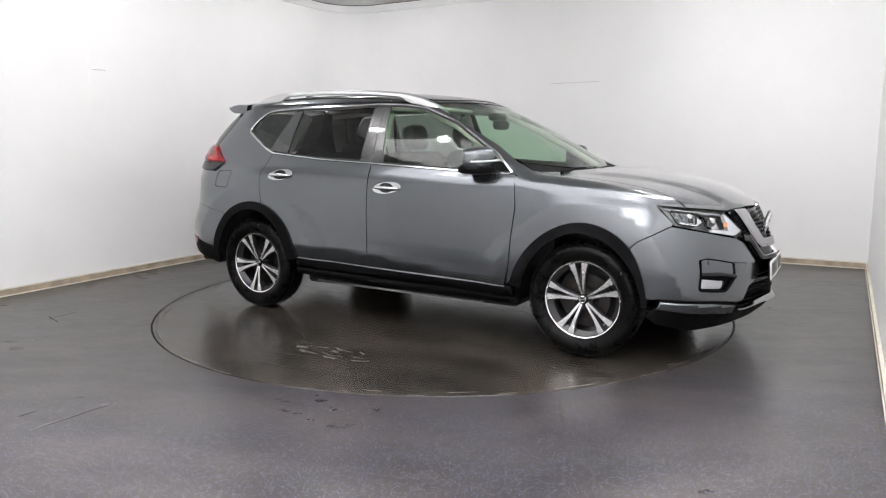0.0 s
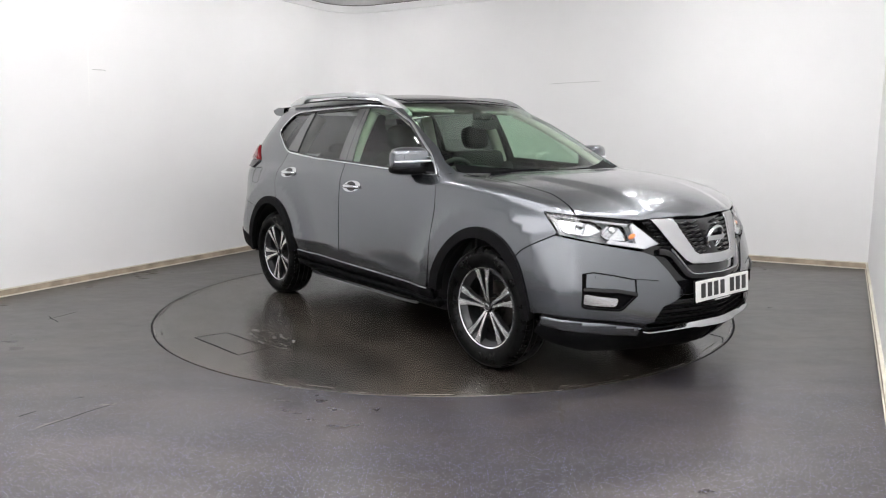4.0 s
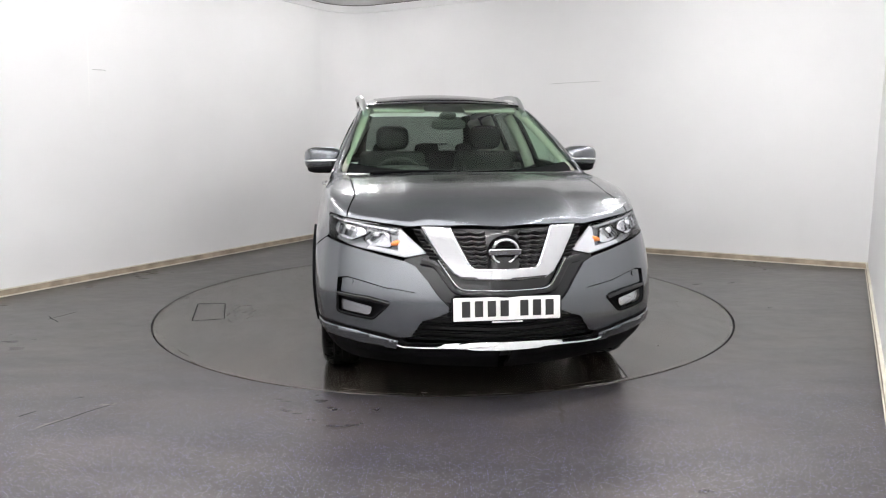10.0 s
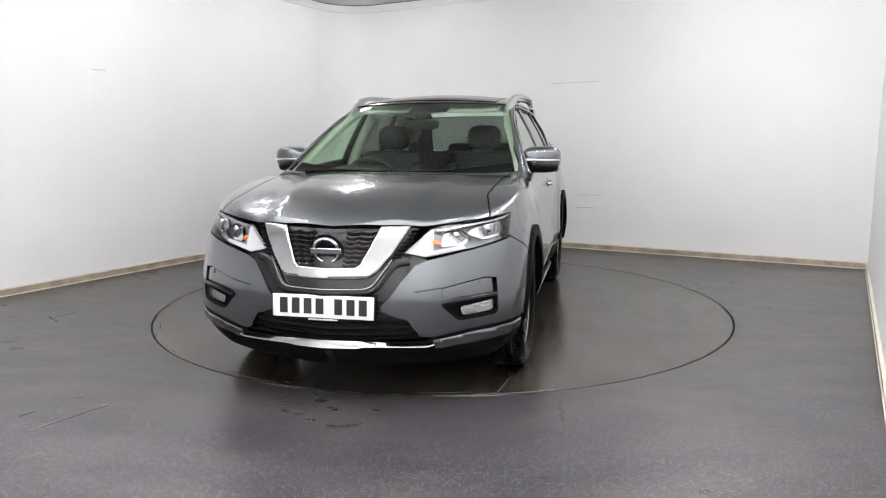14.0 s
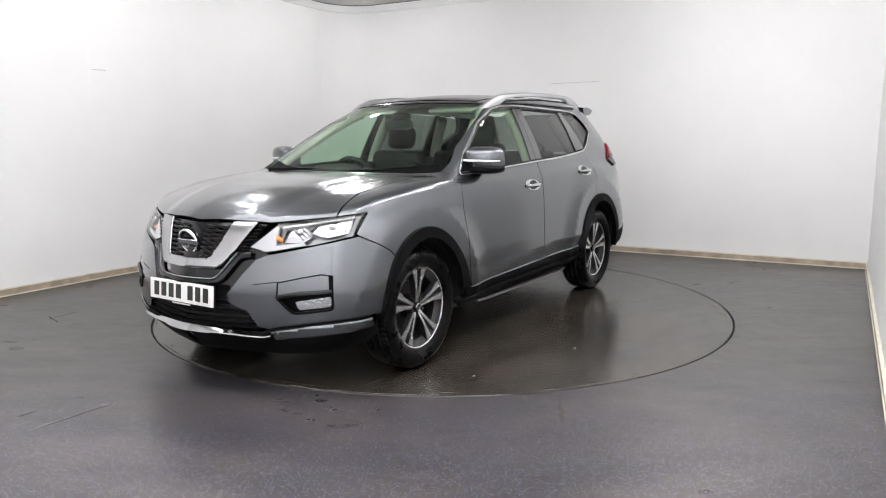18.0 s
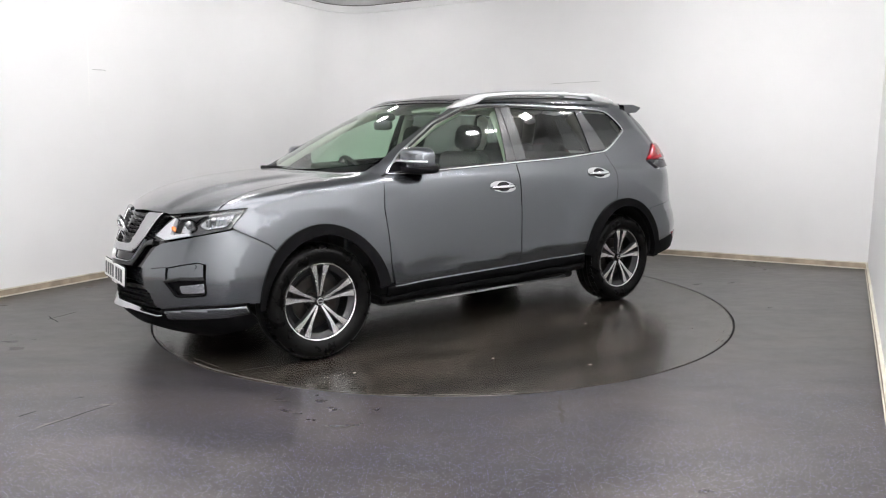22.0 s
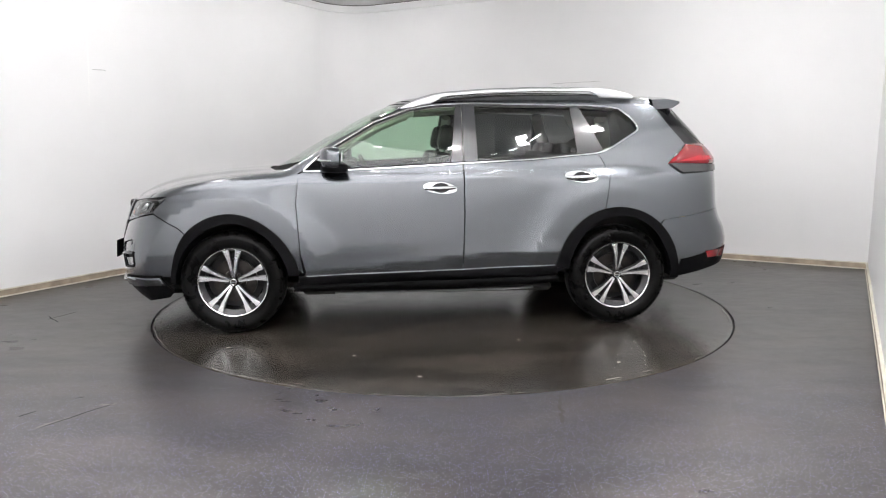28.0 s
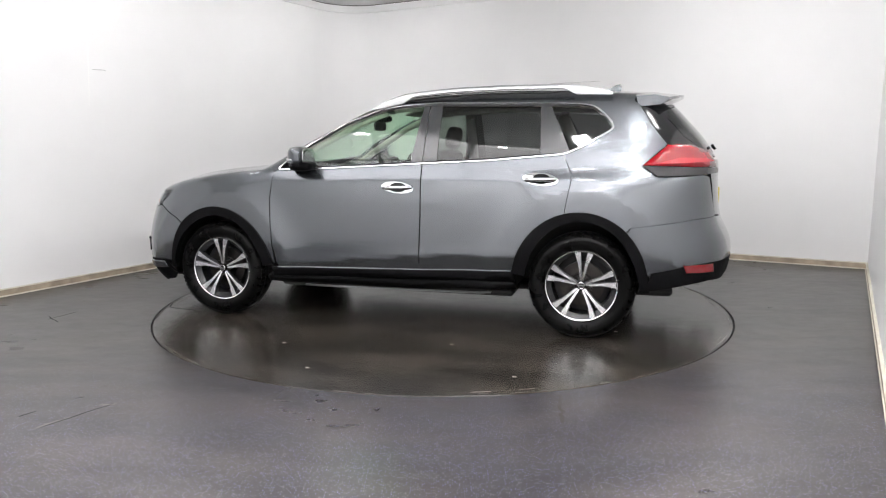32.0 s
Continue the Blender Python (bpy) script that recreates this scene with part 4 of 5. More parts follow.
def lamps_and_grille():
    for s in (False, True):
        o = [(2.177, 0.366, 0.772), (2.155, 0.475, 0.747), (2.018, 0.703, 0.793), (1.858, 0.828, 0.833), (1.745, 0.815, 0.944), (1.929, 0.645, 0.922), (2.06, 0.476, 0.894)]
        lamp = skin("headlamp", o, CORNER, LAMP_GREY, car, proud=-0.05, rim=-0.045, gap=0.004, mirror=s, label="clear headlamp with a white light guide")
        skin("lens", o, CORNER, CLEAR, lamp, proud=0.001, rim=0.0, gap=0.003, mirror=s)
        guide = [(2.172, 0.372, 0.777), (2.155, 0.475, 0.757), (2.05, 0.655, 0.793), (2.055, 0.645, 0.808), (2.13, 0.512, 0.785), (2.075, 0.495, 0.882), (2.065, 0.470, 0.886)]
        skin("light_guide", guide, CORNER, WHITE_LENS, lamp, proud=-0.010, rim=0.02, mirror=s, h=0.02, label="white daytime light guide")
        skin("brow", [(2.05, 0.49, 0.887), (1.929, 0.645, 0.915), (1.76, 0.808, 0.936), (1.78, 0.80, 0.928), (1.93, 0.66, 0.907), (2.05, 0.51, 0.880)], CORNER, LAMP_GREY, lamp, proud=-0.016, rim=0.02, mirror=s, h=0.02)
        for o2, c2 in (([(1.80, 0.792, 0.926), (1.935, 0.655, 0.904), (1.985, 0.622, 0.862), (1.965, 0.715, 0.828), (1.87, 0.805, 0.850)], (1.91, 0.72, 0.878)),
                       ([(2.0, 0.60, 0.890), (2.055, 0.54, 0.876), (2.095, 0.53, 0.800), (2.045, 0.635, 0.806), (2.0, 0.665, 0.835)], (2.035, 0.605, 0.850))):
            bowl = skin("reflector", o2, CORNER, REFLECTOR, lamp, proud=-0.030, rim=-0.020, mirror=s, soft=0.02, h=0.015, label="bright faceted reflector")
            bm = bmesh.new()
            c = onto(np.array([c2]), CORNER)[0] - np.array((0.8, 0.6, 0)) * 0.022
            m = Matrix.Translation(c) @ Vector((0.85, 0.50, 0.05)).to_track_quat("Y", "Z").to_matrix().to_4x4()
            lathe(bm, [(0.020, -0.006), (0.018, 0.006), (0.012, 0.010), (0.001, 0.012)], 16, m)
            if s:
                bmesh.ops.scale(bm, vec=(1, -1, 1), verts=bm.verts)
            part("bulb_shield", bm, CHROME, lamp, angle=60)
            for k in range(9):
                t = 0.10 + 0.10 * k
                p0 = np.array(o2[0]) * (1 - t) + np.array(o2[1]) * t
                p1 = np.array(o2[4]) * (1 - t) + np.array(o2[3]) * t
                band("reflector_rib", [tuple(p0 * 0.85 + p1 * 0.15), tuple(p0 * 0.2 + p1 * 0.8)], CORNER, 0.005, -0.020, LAMP_GREY if k % 3 == 1 else CHROME, lamp, mirror=s, h=0.03, sink=0.030)
        bm = bmesh.new()
        c = onto(np.array([(2.105, 0.515, 0.818)]), CORNER)[0] - np.array((0.8, 0.6, 0)) * 0.020
        bmesh.ops.create_uvsphere(bm, u_segments=12, v_segments=8, radius=0.024, matrix=Matrix.Translation(c) @ Matrix.Rotation(radians(-12), 4, "X") @ Matrix.Diagonal((0.5, 1.5, 0.6, 1)))
        if s:
            bmesh.ops.scale(bm, vec=(1, -1, 1), verts=bm.verts)
        part("indicator", bm, AMBER, lamp, "amber indicator bulb")
        # rear lamp
        o = xz((-1.719, 1.150), (-1.868, 1.281)) + [(-1.97, 0.64, 1.283), (-2.12, 0.52, 1.225), (-2.185, 0.473, 1.134), (-2.0, 0.70, 1.140)]
        tail = skin("rear_lamp", o, REAR_CORNER, RED, car, proud=0.016, rim=0.03, mirror=s, dome=0.006, label="red wrap-round rear lamp over a smoked lens")
        skin("light_bar", [(-1.765, 0.785, 1.158), (-1.885, 0.71, 1.195), (-2.06, 0.60, 1.19), (-2.15, 0.52, 1.170), (-2.0, 0.70, 1.165)], REAR_CORNER, material("red_light_bar", (0.34, 0.008, 0.014), 0.2, spec=0.5, coat=0.4), tail, proud=0.017, rim=0.002, mirror=s)
        o = xz((-1.722, 1.145)) + [(-2.0, 0.70, 1.136), (-2.187, 0.473, 1.130), (-2.198, 0.478, 1.098)] + xz((-1.812, 1.080))
        skin("smoked_lens", o, REAR_CORNER, SMOKE, tail, proud=0.013, rim=0.03, mirror=s)
        # black glass that carries the rear window round the corner
        skin("corner_glass", xz((-1.73, 1.150), (-1.86, 1.277), (-1.755, 1.413), (-1.68, 1.54), (-1.655, 1.59)) + [(-1.86, 0.46, 1.56), (-2.1, 0.47, 1.20), (-2.195, 0.46, 1.10)] + xz((-1.82, 1.085)), REAR_CORNER, GLOSS, car, proud=-0.006, rim=0.0, mirror=s, label="gloss black corner glass")
        skin("rear_reflector", [(-1.985, 0.888, 0.524), (-2.175, 0.765, 0.527), (-2.183, 0.745, 0.472), (-2.0, 0.876, 0.476)], REAR_CORNER, RED, car, proud=0.008, rim=0.01, mirror=s, label="red rear reflector")
    grille = skin("grille", yz((0, 0.894), (0.425, 0.893), (0.374, 0.782), (0.480, 0.744), (0.455, 0.71), (0.375, 0.63), (0.32, 0.55), (0.285, 0.49), (0.36, 0.455), (0, 0.455)), FRONT, GLOSS, car, proud=-0.012, rim=0.0, sym=True, label="gloss black grille with a chrome V")
    skin("chrome_v", yz((0, 0.654), (0.10, 0.655), (0.205, 0.658), (0.245, 0.682), (0.305, 0.758), (0.388, 0.895), (0.248, 0.893), (0.185, 0.761), (0.166, 0.722), (0.146, 0.706), (0, 0.704)), FRONT, BRIGHT, grille, proud=0.020, rim=0.035, sym=True, h=0.012, dome=0.007, label="broad chrome V")
    for k in range(8):
        z = 0.716 + 0.022 * k
        lim = 0.150 + (z - 0.70) * 0.50
        for s in (False, True):
            if lim > 0.1:
                path = [(2.2, 0.085 + (lim - 0.085) * j / 6, z + 0.004 * math.cos(j * 2.1)) for j in range(7)]
                band("grille_bar", path, FRONT, 0.010, 0.010, GRILLE_BAR, grille, mirror=s, h=0.012, sink=0.014)
    for k in range(11):
        z = 0.70 + 0.0175 * k
        for s in (False, True):
            y0 = 0.272 + (z - 0.70) * 0.66
            band("side_rib", [(2.2, y0 + 0.004, z), (2.2, min(y0 + 0.050, 0.335 + (z - 0.7) * 0.50), z + 0.004)], FRONT, 0.009, 0.006, BLACK, grille, mirror=s, h=0.02, sink=0.014)
    # raised black frame below the V, with a thin bright edge, and ribs between them
    for s in (False, True):
        under = [(2.2, 0.395, 0.735), (2.2, 0.325, 0.725), (2.2, 0.245, 0.606), (2.2, 0.21, 0.590), (2.2, 0.0, 0.590)]
        band("grille_frame", under, FRONT, 0.034, 0.012, GLOSS, grille, mirror=s, soft=0.03, h=0.015, label="gloss black frame under the chrome V")
        band("frame_edge", [(x, y - 0.012 if y else 0, z + 0.016) for x, y, z in under[1:]], FRONT, 0.004, 0.016, SATIN, grille, mirror=s, soft=0.03, h=0.015)
    # round badge: a ring and a bar, plain
    c = onto(np.array([(2.2, 0.0, 0.79)]), FRONT)[0] + np.array((0.012, 0, 0))
    m = Matrix.Translation(c) @ Matrix.Rotation(radians(-90), 4, "Z") @ Matrix.Rotation(radians(-16), 4, "X")
    bm = bmesh.new()
    lathe(bm, [(0.001, -0.012), (0.082, -0.012), (0.082, -0.004), (0.001, -0.004)], 40, m)
    part("badge_plate", bm, GLOSS, grille, "gloss black badge plate")
    bm = bmesh.new()
    lathe(bm, [(0.054, 0.0), (0.056, 0.010), (0.063, 0.013), (0.070, 0.010), (0.072, 0.0)], 48, m, closed=True)
    box(bm, (0.160, 0.012, 0.030), m @ Matrix.Translation((0, 0.010, 0)), 0.003, 1)
    part("badge", bm, CHROME, grille, "plain chrome ring badge with a bar")
    intake = skin("lower_intake", yz((0, 0.50), (0.30, 0.50), (0.39, 0.458), (0.50, 0.372), (0.47, 0.340), (0, 0.333)), FRONT, MATT, car, proud=-0.05, rim=-0.045, sym=True, label="black lower air intake")
    for z, y1 in ((0.468, 0.36), (0.432, 0.41), (0.396, 0.44), (0.36, 0.47)):
        for s in (False, True):
            band("slat", [(2.25, 0.0, z), (2.2, y1 * 0.6, z), (2.2, y1, z)], FRONT, 0.012, -0.014, BLACK, intake, mirror=s, h=0.05, sink=0.03)
    bm = bmesh.new()
    rows = []
    for k in range(33):
        y = -0.52 + 1.04 * k / 32
        e = abs(y)
        lift = float(step01(np.array(e), 0.0, 0.50))
        x = float(onto(np.array([(2.0, y, 0.33)]), FRONT)[0][0])
        lo = (0.320 if e < 0.17 else 0.326) - 0.010 * lift
        hi = 0.354 - 0.024 * lift
        if e > 0.49:
            lo = hi - 0.006
        rows.append([bm.verts.new(v) for v in ((x - 0.01, y, lo - 0.004), (x + 0.026, y, lo), (x + 0.024, y, lo + 0.006), (x + 0.006, y, hi), (x - 0.02, y, hi + 0.002))])
    for a_, b_ in zip(rows, rows[1:]):
        for i in range(4):
            bm.faces.new((a_[i], a_[i + 1], b_[i + 1], b_[i]))
    part("skid_trim", bm, BRIGHT, car, "bright silver skid trim", angle=30)
    # number plate: white, plain bars for its writing
    bm = bmesh.new()
    m = Matrix.Translation((2.322, 0, 0.524)) @ Matrix.Rotation(radians(-4), 4, "Y")
    box(bm, (0.012, 0.520, 0.111), m, 0.003, 1)
    plate = part("number_plate", bm, PLATE, car, "white number plate with plain dark bars")
    for y, w in ((-0.200, 0.040), (-0.138, 0.040), (-0.076, 0.040), (-0.014, 0.040), (0.082, 0.040), (0.144, 0.040), (0.206, 0.040)):
        bm = bmesh.new()
        box(bm, (0.002, w, 0.076), m @ Matrix.Translation((0.007, y, 0.002)))
        part("plate_bar", bm, INK, plate, smooth=False)
    bm = bmesh.new()
    box(bm, (0.002, 0.15, 0.007), m @ Matrix.Translation((0.0, 0, -0.0635)))
    part("maker_bar", bm, PLATE, plate, smooth=False)
    bm = bmesh.new()
    box(bm, (0.010, 0.536, 0.126), m @ Matrix.Translation((-0.007, 0, -0.004)), 0.003, 1)
    part("plate_holder", bm, BLACK, plate)
    bm = bmesh.new()
    box(bm, (0.012, 0.520, 0.111), Matrix.Translation((-2.238, 0, 0.93)), 0.003, 1)
    part("number_plate", bm, material("yellow_plate", (0.75, 0.60, 0.08), 0.3), car, "yellow rear number plate")


body_panels()
glazing()
lamps_and_grille()


def spoiler():
    bm = bmesh.new()
    rows = []
    for k in range(13):
        y = -0.60 + 1.20 * k / 12
        e = abs(y) / 0.60
        xe = -1.99 + 0.12 * e ** 2.2
        zt = 1.640 - 0.035 * e ** 2
        x0 = -1.66
        z0 = TOP(x0) - 0.14 * y * y - 0.004
        drop = 0.02 + 0.05 * step01(e, 0.8, 1.0)
        q = [(x0, z0), (x0 - 0.12, (z0 + zt) / 2 + 0.006), (xe, zt - 0.012), (xe - 0.002, zt - 0.026), (xe + 0.05, zt - 0.030 - drop * 0.4), (x0 - 0.02, z0 - 0.03 - drop * 0.6)]
        rows.append([bm.verts.new((x, y, z)) for x, z in q])
    for a, b in zip(rows, rows[1:]):
        for i in range(5):
            bm.faces.new((a[i], a[i + 1], b[i + 1], b[i]))
    bm.faces.new(rows[0])
    bm.faces.new(rows[-1][::-1])
    part("rear_spoiler", bm, PAINT, car, angle=30)
    # shark-fin aerial
    bm = bmesh.new()
    prism(bm, [(-1.42, 1.665), (-1.545, 1.665), (-1.548, 1.722), (-1.52, 1.724), (-1.47, 1.70)], -0.018, 0.018)
    bmesh.ops.bevel(bm, geom=list(bm.edges), offset=0.010, segments=2, affect="EDGES")
    part("aerial_fin", bm, PAINT, car)
    # rear wiper
    bm = bmesh.new()
    tube(bm, [(-2.225, 0.02, 1.245), (-2.20, 0.02, 1.27), (-2.175, 0.35, 1.275)], 0.010, 8)
    part("rear_wiper", bm, BLACK, car)


def roof_rails():
    """A silver rail each side: solid tapered feet, a raised bar between them and a dark channel below."""
    n = 44
    for s in (1, -1):
        bm = bmesh.new()
        rings, chan = [], []
        for k in range(n + 1):
            u = k / n
            x = 0.25 - 1.76 * u
            y = 0.592 + 0.030 * math.sin(math.pi * u)
            roof = float(TOP(x + 0.10)) - 0.135 * y * y
            lift = 0.047 * min(1, u / 0.17) ** 0.75 * min(1, (1 - u) / 0.13) ** 0.75
            top = roof + lift + 0.012
            # the bar leaves the roof between the feet
            gap = 0.026 * float(step01(np.array(u), 0.175, 0.215) * (1 - step01(np.array(u), 0.815, 0.855)))
            low = roof - 0.012 + (gap + 0.012 if gap > 0 else 0)
            low = min(low, top - 0.008)
            w = 0.017 + 0.004 * math.sin(math.pi * u)
            sec = [(-w, low), (-w * 0.95, top - 0.010), (-w * 0.45, top - 0.001), (w * 0.25, top - 0.001), (w * 0.80, top - 0.008), (w * 1.15, (low + top) / 2), (w * 1.15, low + 0.003), (w * 0.9, low)]
            rings.append([bm.verts.new((x, (y + dy) * s, z)) for dy, z in sec])
            chan.append((x, y * s, roof + 0.001))
        for p, q in zip(rings, rings[1:]):
            for i in range(8):
                bm.faces.new((p[i], p[(i + 1) % 8], q[(i + 1) % 8], q[i]))
        bm.faces.new(rings[0])
        bm.faces.new(rings[-1][::-1])
        rail = part("roof_rail", bm, RAIL, car, "satin silver roof rail", angle=45)
        bm = bmesh.new()
        tube(bm, chan[7:-6], 0.013, 6, flat=0.5)
        part("rail_seal", bm, MATT, rail)


def blob(bm, centre, size, power=2.6, m=Matrix(), seg=20):
    """A rounded block (superellipsoid)."""
    r = bmesh.ops.create_uvsphere(bm, u_segments=seg, v_segments=seg // 2 + 2, radius=1.0)
    for v in r["verts"]:
        c = v.co
        q = [math.copysign(abs(a) ** (2 / power), a) for a in c]
        v.co = m @ (Vector(centre) + Vector((q[0] * size[0] / 2, q[1] * size[1] / 2, q[2] * size[2] / 2)))
    return r["verts"]


def mirrors_and_handles():
    for s in (1, -1):
        bm = bmesh.new()
        vs = blob(bm, (0.66, 0.895 * s, 1.196), (0.190, 0.250, 0.162), 3.2)
        for v in vs:
            t = (abs(v.co.y) - 0.78) / 0.23
            v.co.x -= 0.05 * t * t
            if v.co.x < 0.63:
                v.co.x = 0.63 + (v.co.x - 0.63) * 0.35
            v.co.z += 0.012 * (1 - t) * (1 if v.co.z < 1.2 else 0)
        mir = part("door_mirror", bm, PAINT, car, "grey door mirror on a black foot")
        bm = bmesh.new()
        vs = blob(bm, (0.657, 0.888 * s, 1.136), (0.180, 0.228, 0.070), 3.2)
        for v in vs:
            v.co.x -= 0.05 * ((abs(v.co.y) - 0.78) / 0.23) ** 2
        part("mirror_shell", bm, BLACK, mir, "black lower shell")
        bm = bmesh.new()
        tube(bm, [(0.70, 0.79 * s, 1.135), (0.68, 0.84 * s, 1.150), (0.67, 0.88 * s, 1.155)], 0.030, 10)
        part("mirror_foot", bm, GLOSS, mir)
        bm = bmesh.new()
        tube(bm, [(0.757, 0.80 * s, 1.190), (0.751, 0.87 * s, 1.188), (0.733, 0.94 * s, 1.186), (0.704, 0.985 * s, 1.185), (0.66, 1.010 * s, 1.185)], 0.0065, 8)
        part("mirror_indicator", bm, SATIN, mir, "slim bright indicator strip")
        bm = bmesh.new()
        blob(bm, (0.592, 0.885 * s, 1.206), (0.012, 0.195, 0.112), 4.0)
        part("mirror_glass", bm, CHROME, mir, "mirror glass")
        for hx, hz in ((-0.075, 0.992), (-1.071, 1.060)):
            t = onto(np.array([(hx, 0.9, hz)]), SIDE)[0]
            o = xz(*[(hx + 0.118 * math.cos(a), hz + 0.040 * math.sin(a) + 0.010 * math.cos(a)) for a in (2 * math.pi * k / 28 for k in range(28))])
            han = skin("door_handle", o, SIDE, CHROME, car, proud=0.003, rim=0.003, mirror=s < 0, h=0.02, label="chrome door handle over a dark cup")
            o = xz(*[(hx - 0.005 + 0.060 * math.cos(a), hz + 0.034 * math.sin(a)) for a in (2 * math.pi * k / 24 for k in range(24))])
            skin("cup", o, SIDE, GLOSS, han, proud=0.0045, rim=0.001, mirror=s < 0, h=0.02)
            bm = bmesh.new()
            pts = []
            for k in range(13):
                u = k / 12
                x = hx - 0.105 + 0.205 * u
                q = onto(np.array([(x, 0.9, hz - 0.003 + 0.006 * (1 - u))]), SIDE)[0]
                pts.append((q[0], (q[1] + 0.004 + 0.030 * math.sin(math.pi * u) ** 0.6) * s, q[2]))
            tube(bm, pts, [0.010 + 0.005 * math.sin(math.pi * k / 12) for k in range(13)], 10, flat=1.05)
            part("grip", bm, CHROME, han)
    o = xz((-1.60, 1.085), (-1.755, 1.08), (-1.77, 0.955), (-1.615, 0.95))
    band("fuel_flap_joint", o, SIDE, 0.004, 0.0008, MATT, car, mirror=True, closed=True, soft=0.03)


def wheels():
    wheel = part("wheel", (lambda b: (lathe(b, [(0.224, 0.052), (0.236, 0.058), (0.240, 0.050), (0.222, 0.040), (0.200, 0.02), (0.195, -0.10), (0.215, -0.13), (0.238, -0.135)], 64), b)[1])(bmesh.new()), ALLOY_DARK, car, "two-tone five double-spoke alloy wheel")
    bm = bmesh.new()
    lathe(bm, [(0.231, 0.056), (0.238, 0.0595), (0.2405, 0.056), (0.238, 0.051), (0.231, 0.050)], 72, closed=True)
    part("rim_lip", bm, ALLOY, wheel, "bright machined rim lip")
    bm = bmesh.new()
    prof = [(0.236, 0.050), (0.246, 0.064), (0.262, 0.078), (0.290, 0.087), (0.314, 0.083), (0.332, 0.072), (0.345, 0.054), (0.3525, 0.030), (0.356, 0.0), (0.3545, -0.085), (0.350, -0.108), (0.335, -0.126), (0.30, -0.135), (0.25, -0.13), (0.236, -0.12)]
    lathe(bm, prof, 72)
    tyre = part("tyre", bm, RUBBER, wheel, "black road tyre", angle=60)
    for y0, y1, sk in ((0.028, 0.062, 0.02), (-0.078, -0.112, -0.02)):
        bm = bmesh.new()
        for k in range(72):
            a = 2 * math.pi * k / 72
            m = Matrix.Rotation(-a, 4, "Y") @ Matrix.Translation((0.3485, (y0 + y1) / 2, 0)) @ Matrix.Rotation(sk * 8, 4, "X") @ Matrix.Rotation(sk * 17, 4, "Z")
            box(bm, (0.006, abs(y1 - y0), 0.018), m)
        part("tread_block", bm, RUBBER, tyre, smooth=False)
    for g in (0.02, -0.025, -0.065):
        bm = bmesh.new()
        lathe(bm, [(0.3562, g - 0.004), (0.3566, g), (0.3562, g + 0.004)], 72)
        part("groove", bm, MATT, tyre)
    bm = bmesh.new()
    lathe(bm, [(0.295, 0.0872), (0.302, 0.0878), (0.306, 0.0872)], 72)
    part("sidewall_ring", bm, RUBBER, tyre)
    for k in range(5):
        for sgn in (1, -1):
            base = radians(72 * k + 90)

            def pt(r, off, y):
                a = base + sgn * off
                return Vector((r * math.cos(a), y, r * math.sin(a)))
            # blade outline: radius, near edge and far edge as angles from the pair's axis
            rows = [(0.032, 0.02, 0.36, 0.030), (0.060, 0.045, 0.28, 0.035), (0.100, 0.072, 0.235, 0.040), (0.150, 0.085, 0.222, 0.045), (0.228, 0.098, 0.275, 0.051)]
            for mat, dy, name, grow, lab in ((ALLOY, 0.004, "spoke_face", 0.0, "machined bright spoke face"), (ALLOY_DARK, 0.0, "spoke", 0.014, "")):
                bm = bmesh.new()
                front = [[bm.verts.new(pt(r, a - grow * 0.05 / r, y + dy)) for a in (a0,)] + [bm.verts.new(pt(r, a1 + grow * 0.05 / r * 3, y + dy))] for r, a0, a1, y in rows]
                back = [[bm.verts.new(pt(r, a0 - grow * 0.05 / r, y + dy - (0.006 if dy else 0.035))), bm.verts.new(pt(r, a1 + grow * 0.05 / r * 3, y + dy - (0.006 if dy else 0.035)))] for r, a0, a1, y in rows]
                for i in range(len(rows) - 1):
                    bm.faces.new((front[i][0], front[i][1], front[i + 1][1], front[i + 1][0]))
                    bm.faces.new((back[i][0], back[i][1], back[i + 1][1], back[i + 1][0]))
                    for j in (0, 1):
                        bm.faces.new((front[i][j], front[i + 1][j], back[i + 1][j], back[i][j]))
                for e in (0, -1):
                    bm.faces.new((front[e][0], front[e][1], back[e][1], back[e][0]))
                part(name, bm, mat, wheel, lab, angle=30)
    bm = bmesh.new()
    lathe(bm, [(0.001, 0.046), (0.024, 0.045), (0.029, 0.041), (0.030, 0.030)], 32)
    part("centre_cap", bm, GLOSS, wheel, "gloss black centre cap")
    bm = bmesh.new()
    lathe(bm, [(0.017, 0.0455), (0.020, 0.047), (0.023, 0.0455)], 32)
    box(bm, (0.046, 0.002, 0.008), Matrix.Translation((0, 0.0465, 0)))
    part("cap_ring", bm, CHROME, wheel)
    for k in range(5):
        bm = bmesh.new()
        a = radians(72 * k + 54)
        lathe(bm, [(0.001, 0.040), (0.009, 0.039), (0.011, 0.030), (0.011, 0.0)], 10, Matrix.Translation((0.057 * math.cos(a), 0, 0.057 * math.sin(a))))
        part("wheel_nut", bm, STEEL, wheel)
    bm = bmesh.new()
    lathe(bm, [(0.045, -0.010), (0.075, -0.012), (0.078, -0.03), (0.150, -0.03), (0.150, -0.055), (0.045, -0.055)], 40)
    part("brake_disc", bm, STEEL, wheel, "grey brake disc")
    bm = bmesh.new()
    lathe(bm, [(0.001, 0.012), (0.062, 0.010), (0.070, -0.01)], 32)
    part("hub", bm, ALLOY_DARK, wheel)
    bm = bmesh.new()
    lathe(bm, [(0.001, -0.06), (0.19, -0.06)], 32)
    part("backplate", bm, MATT, wheel)
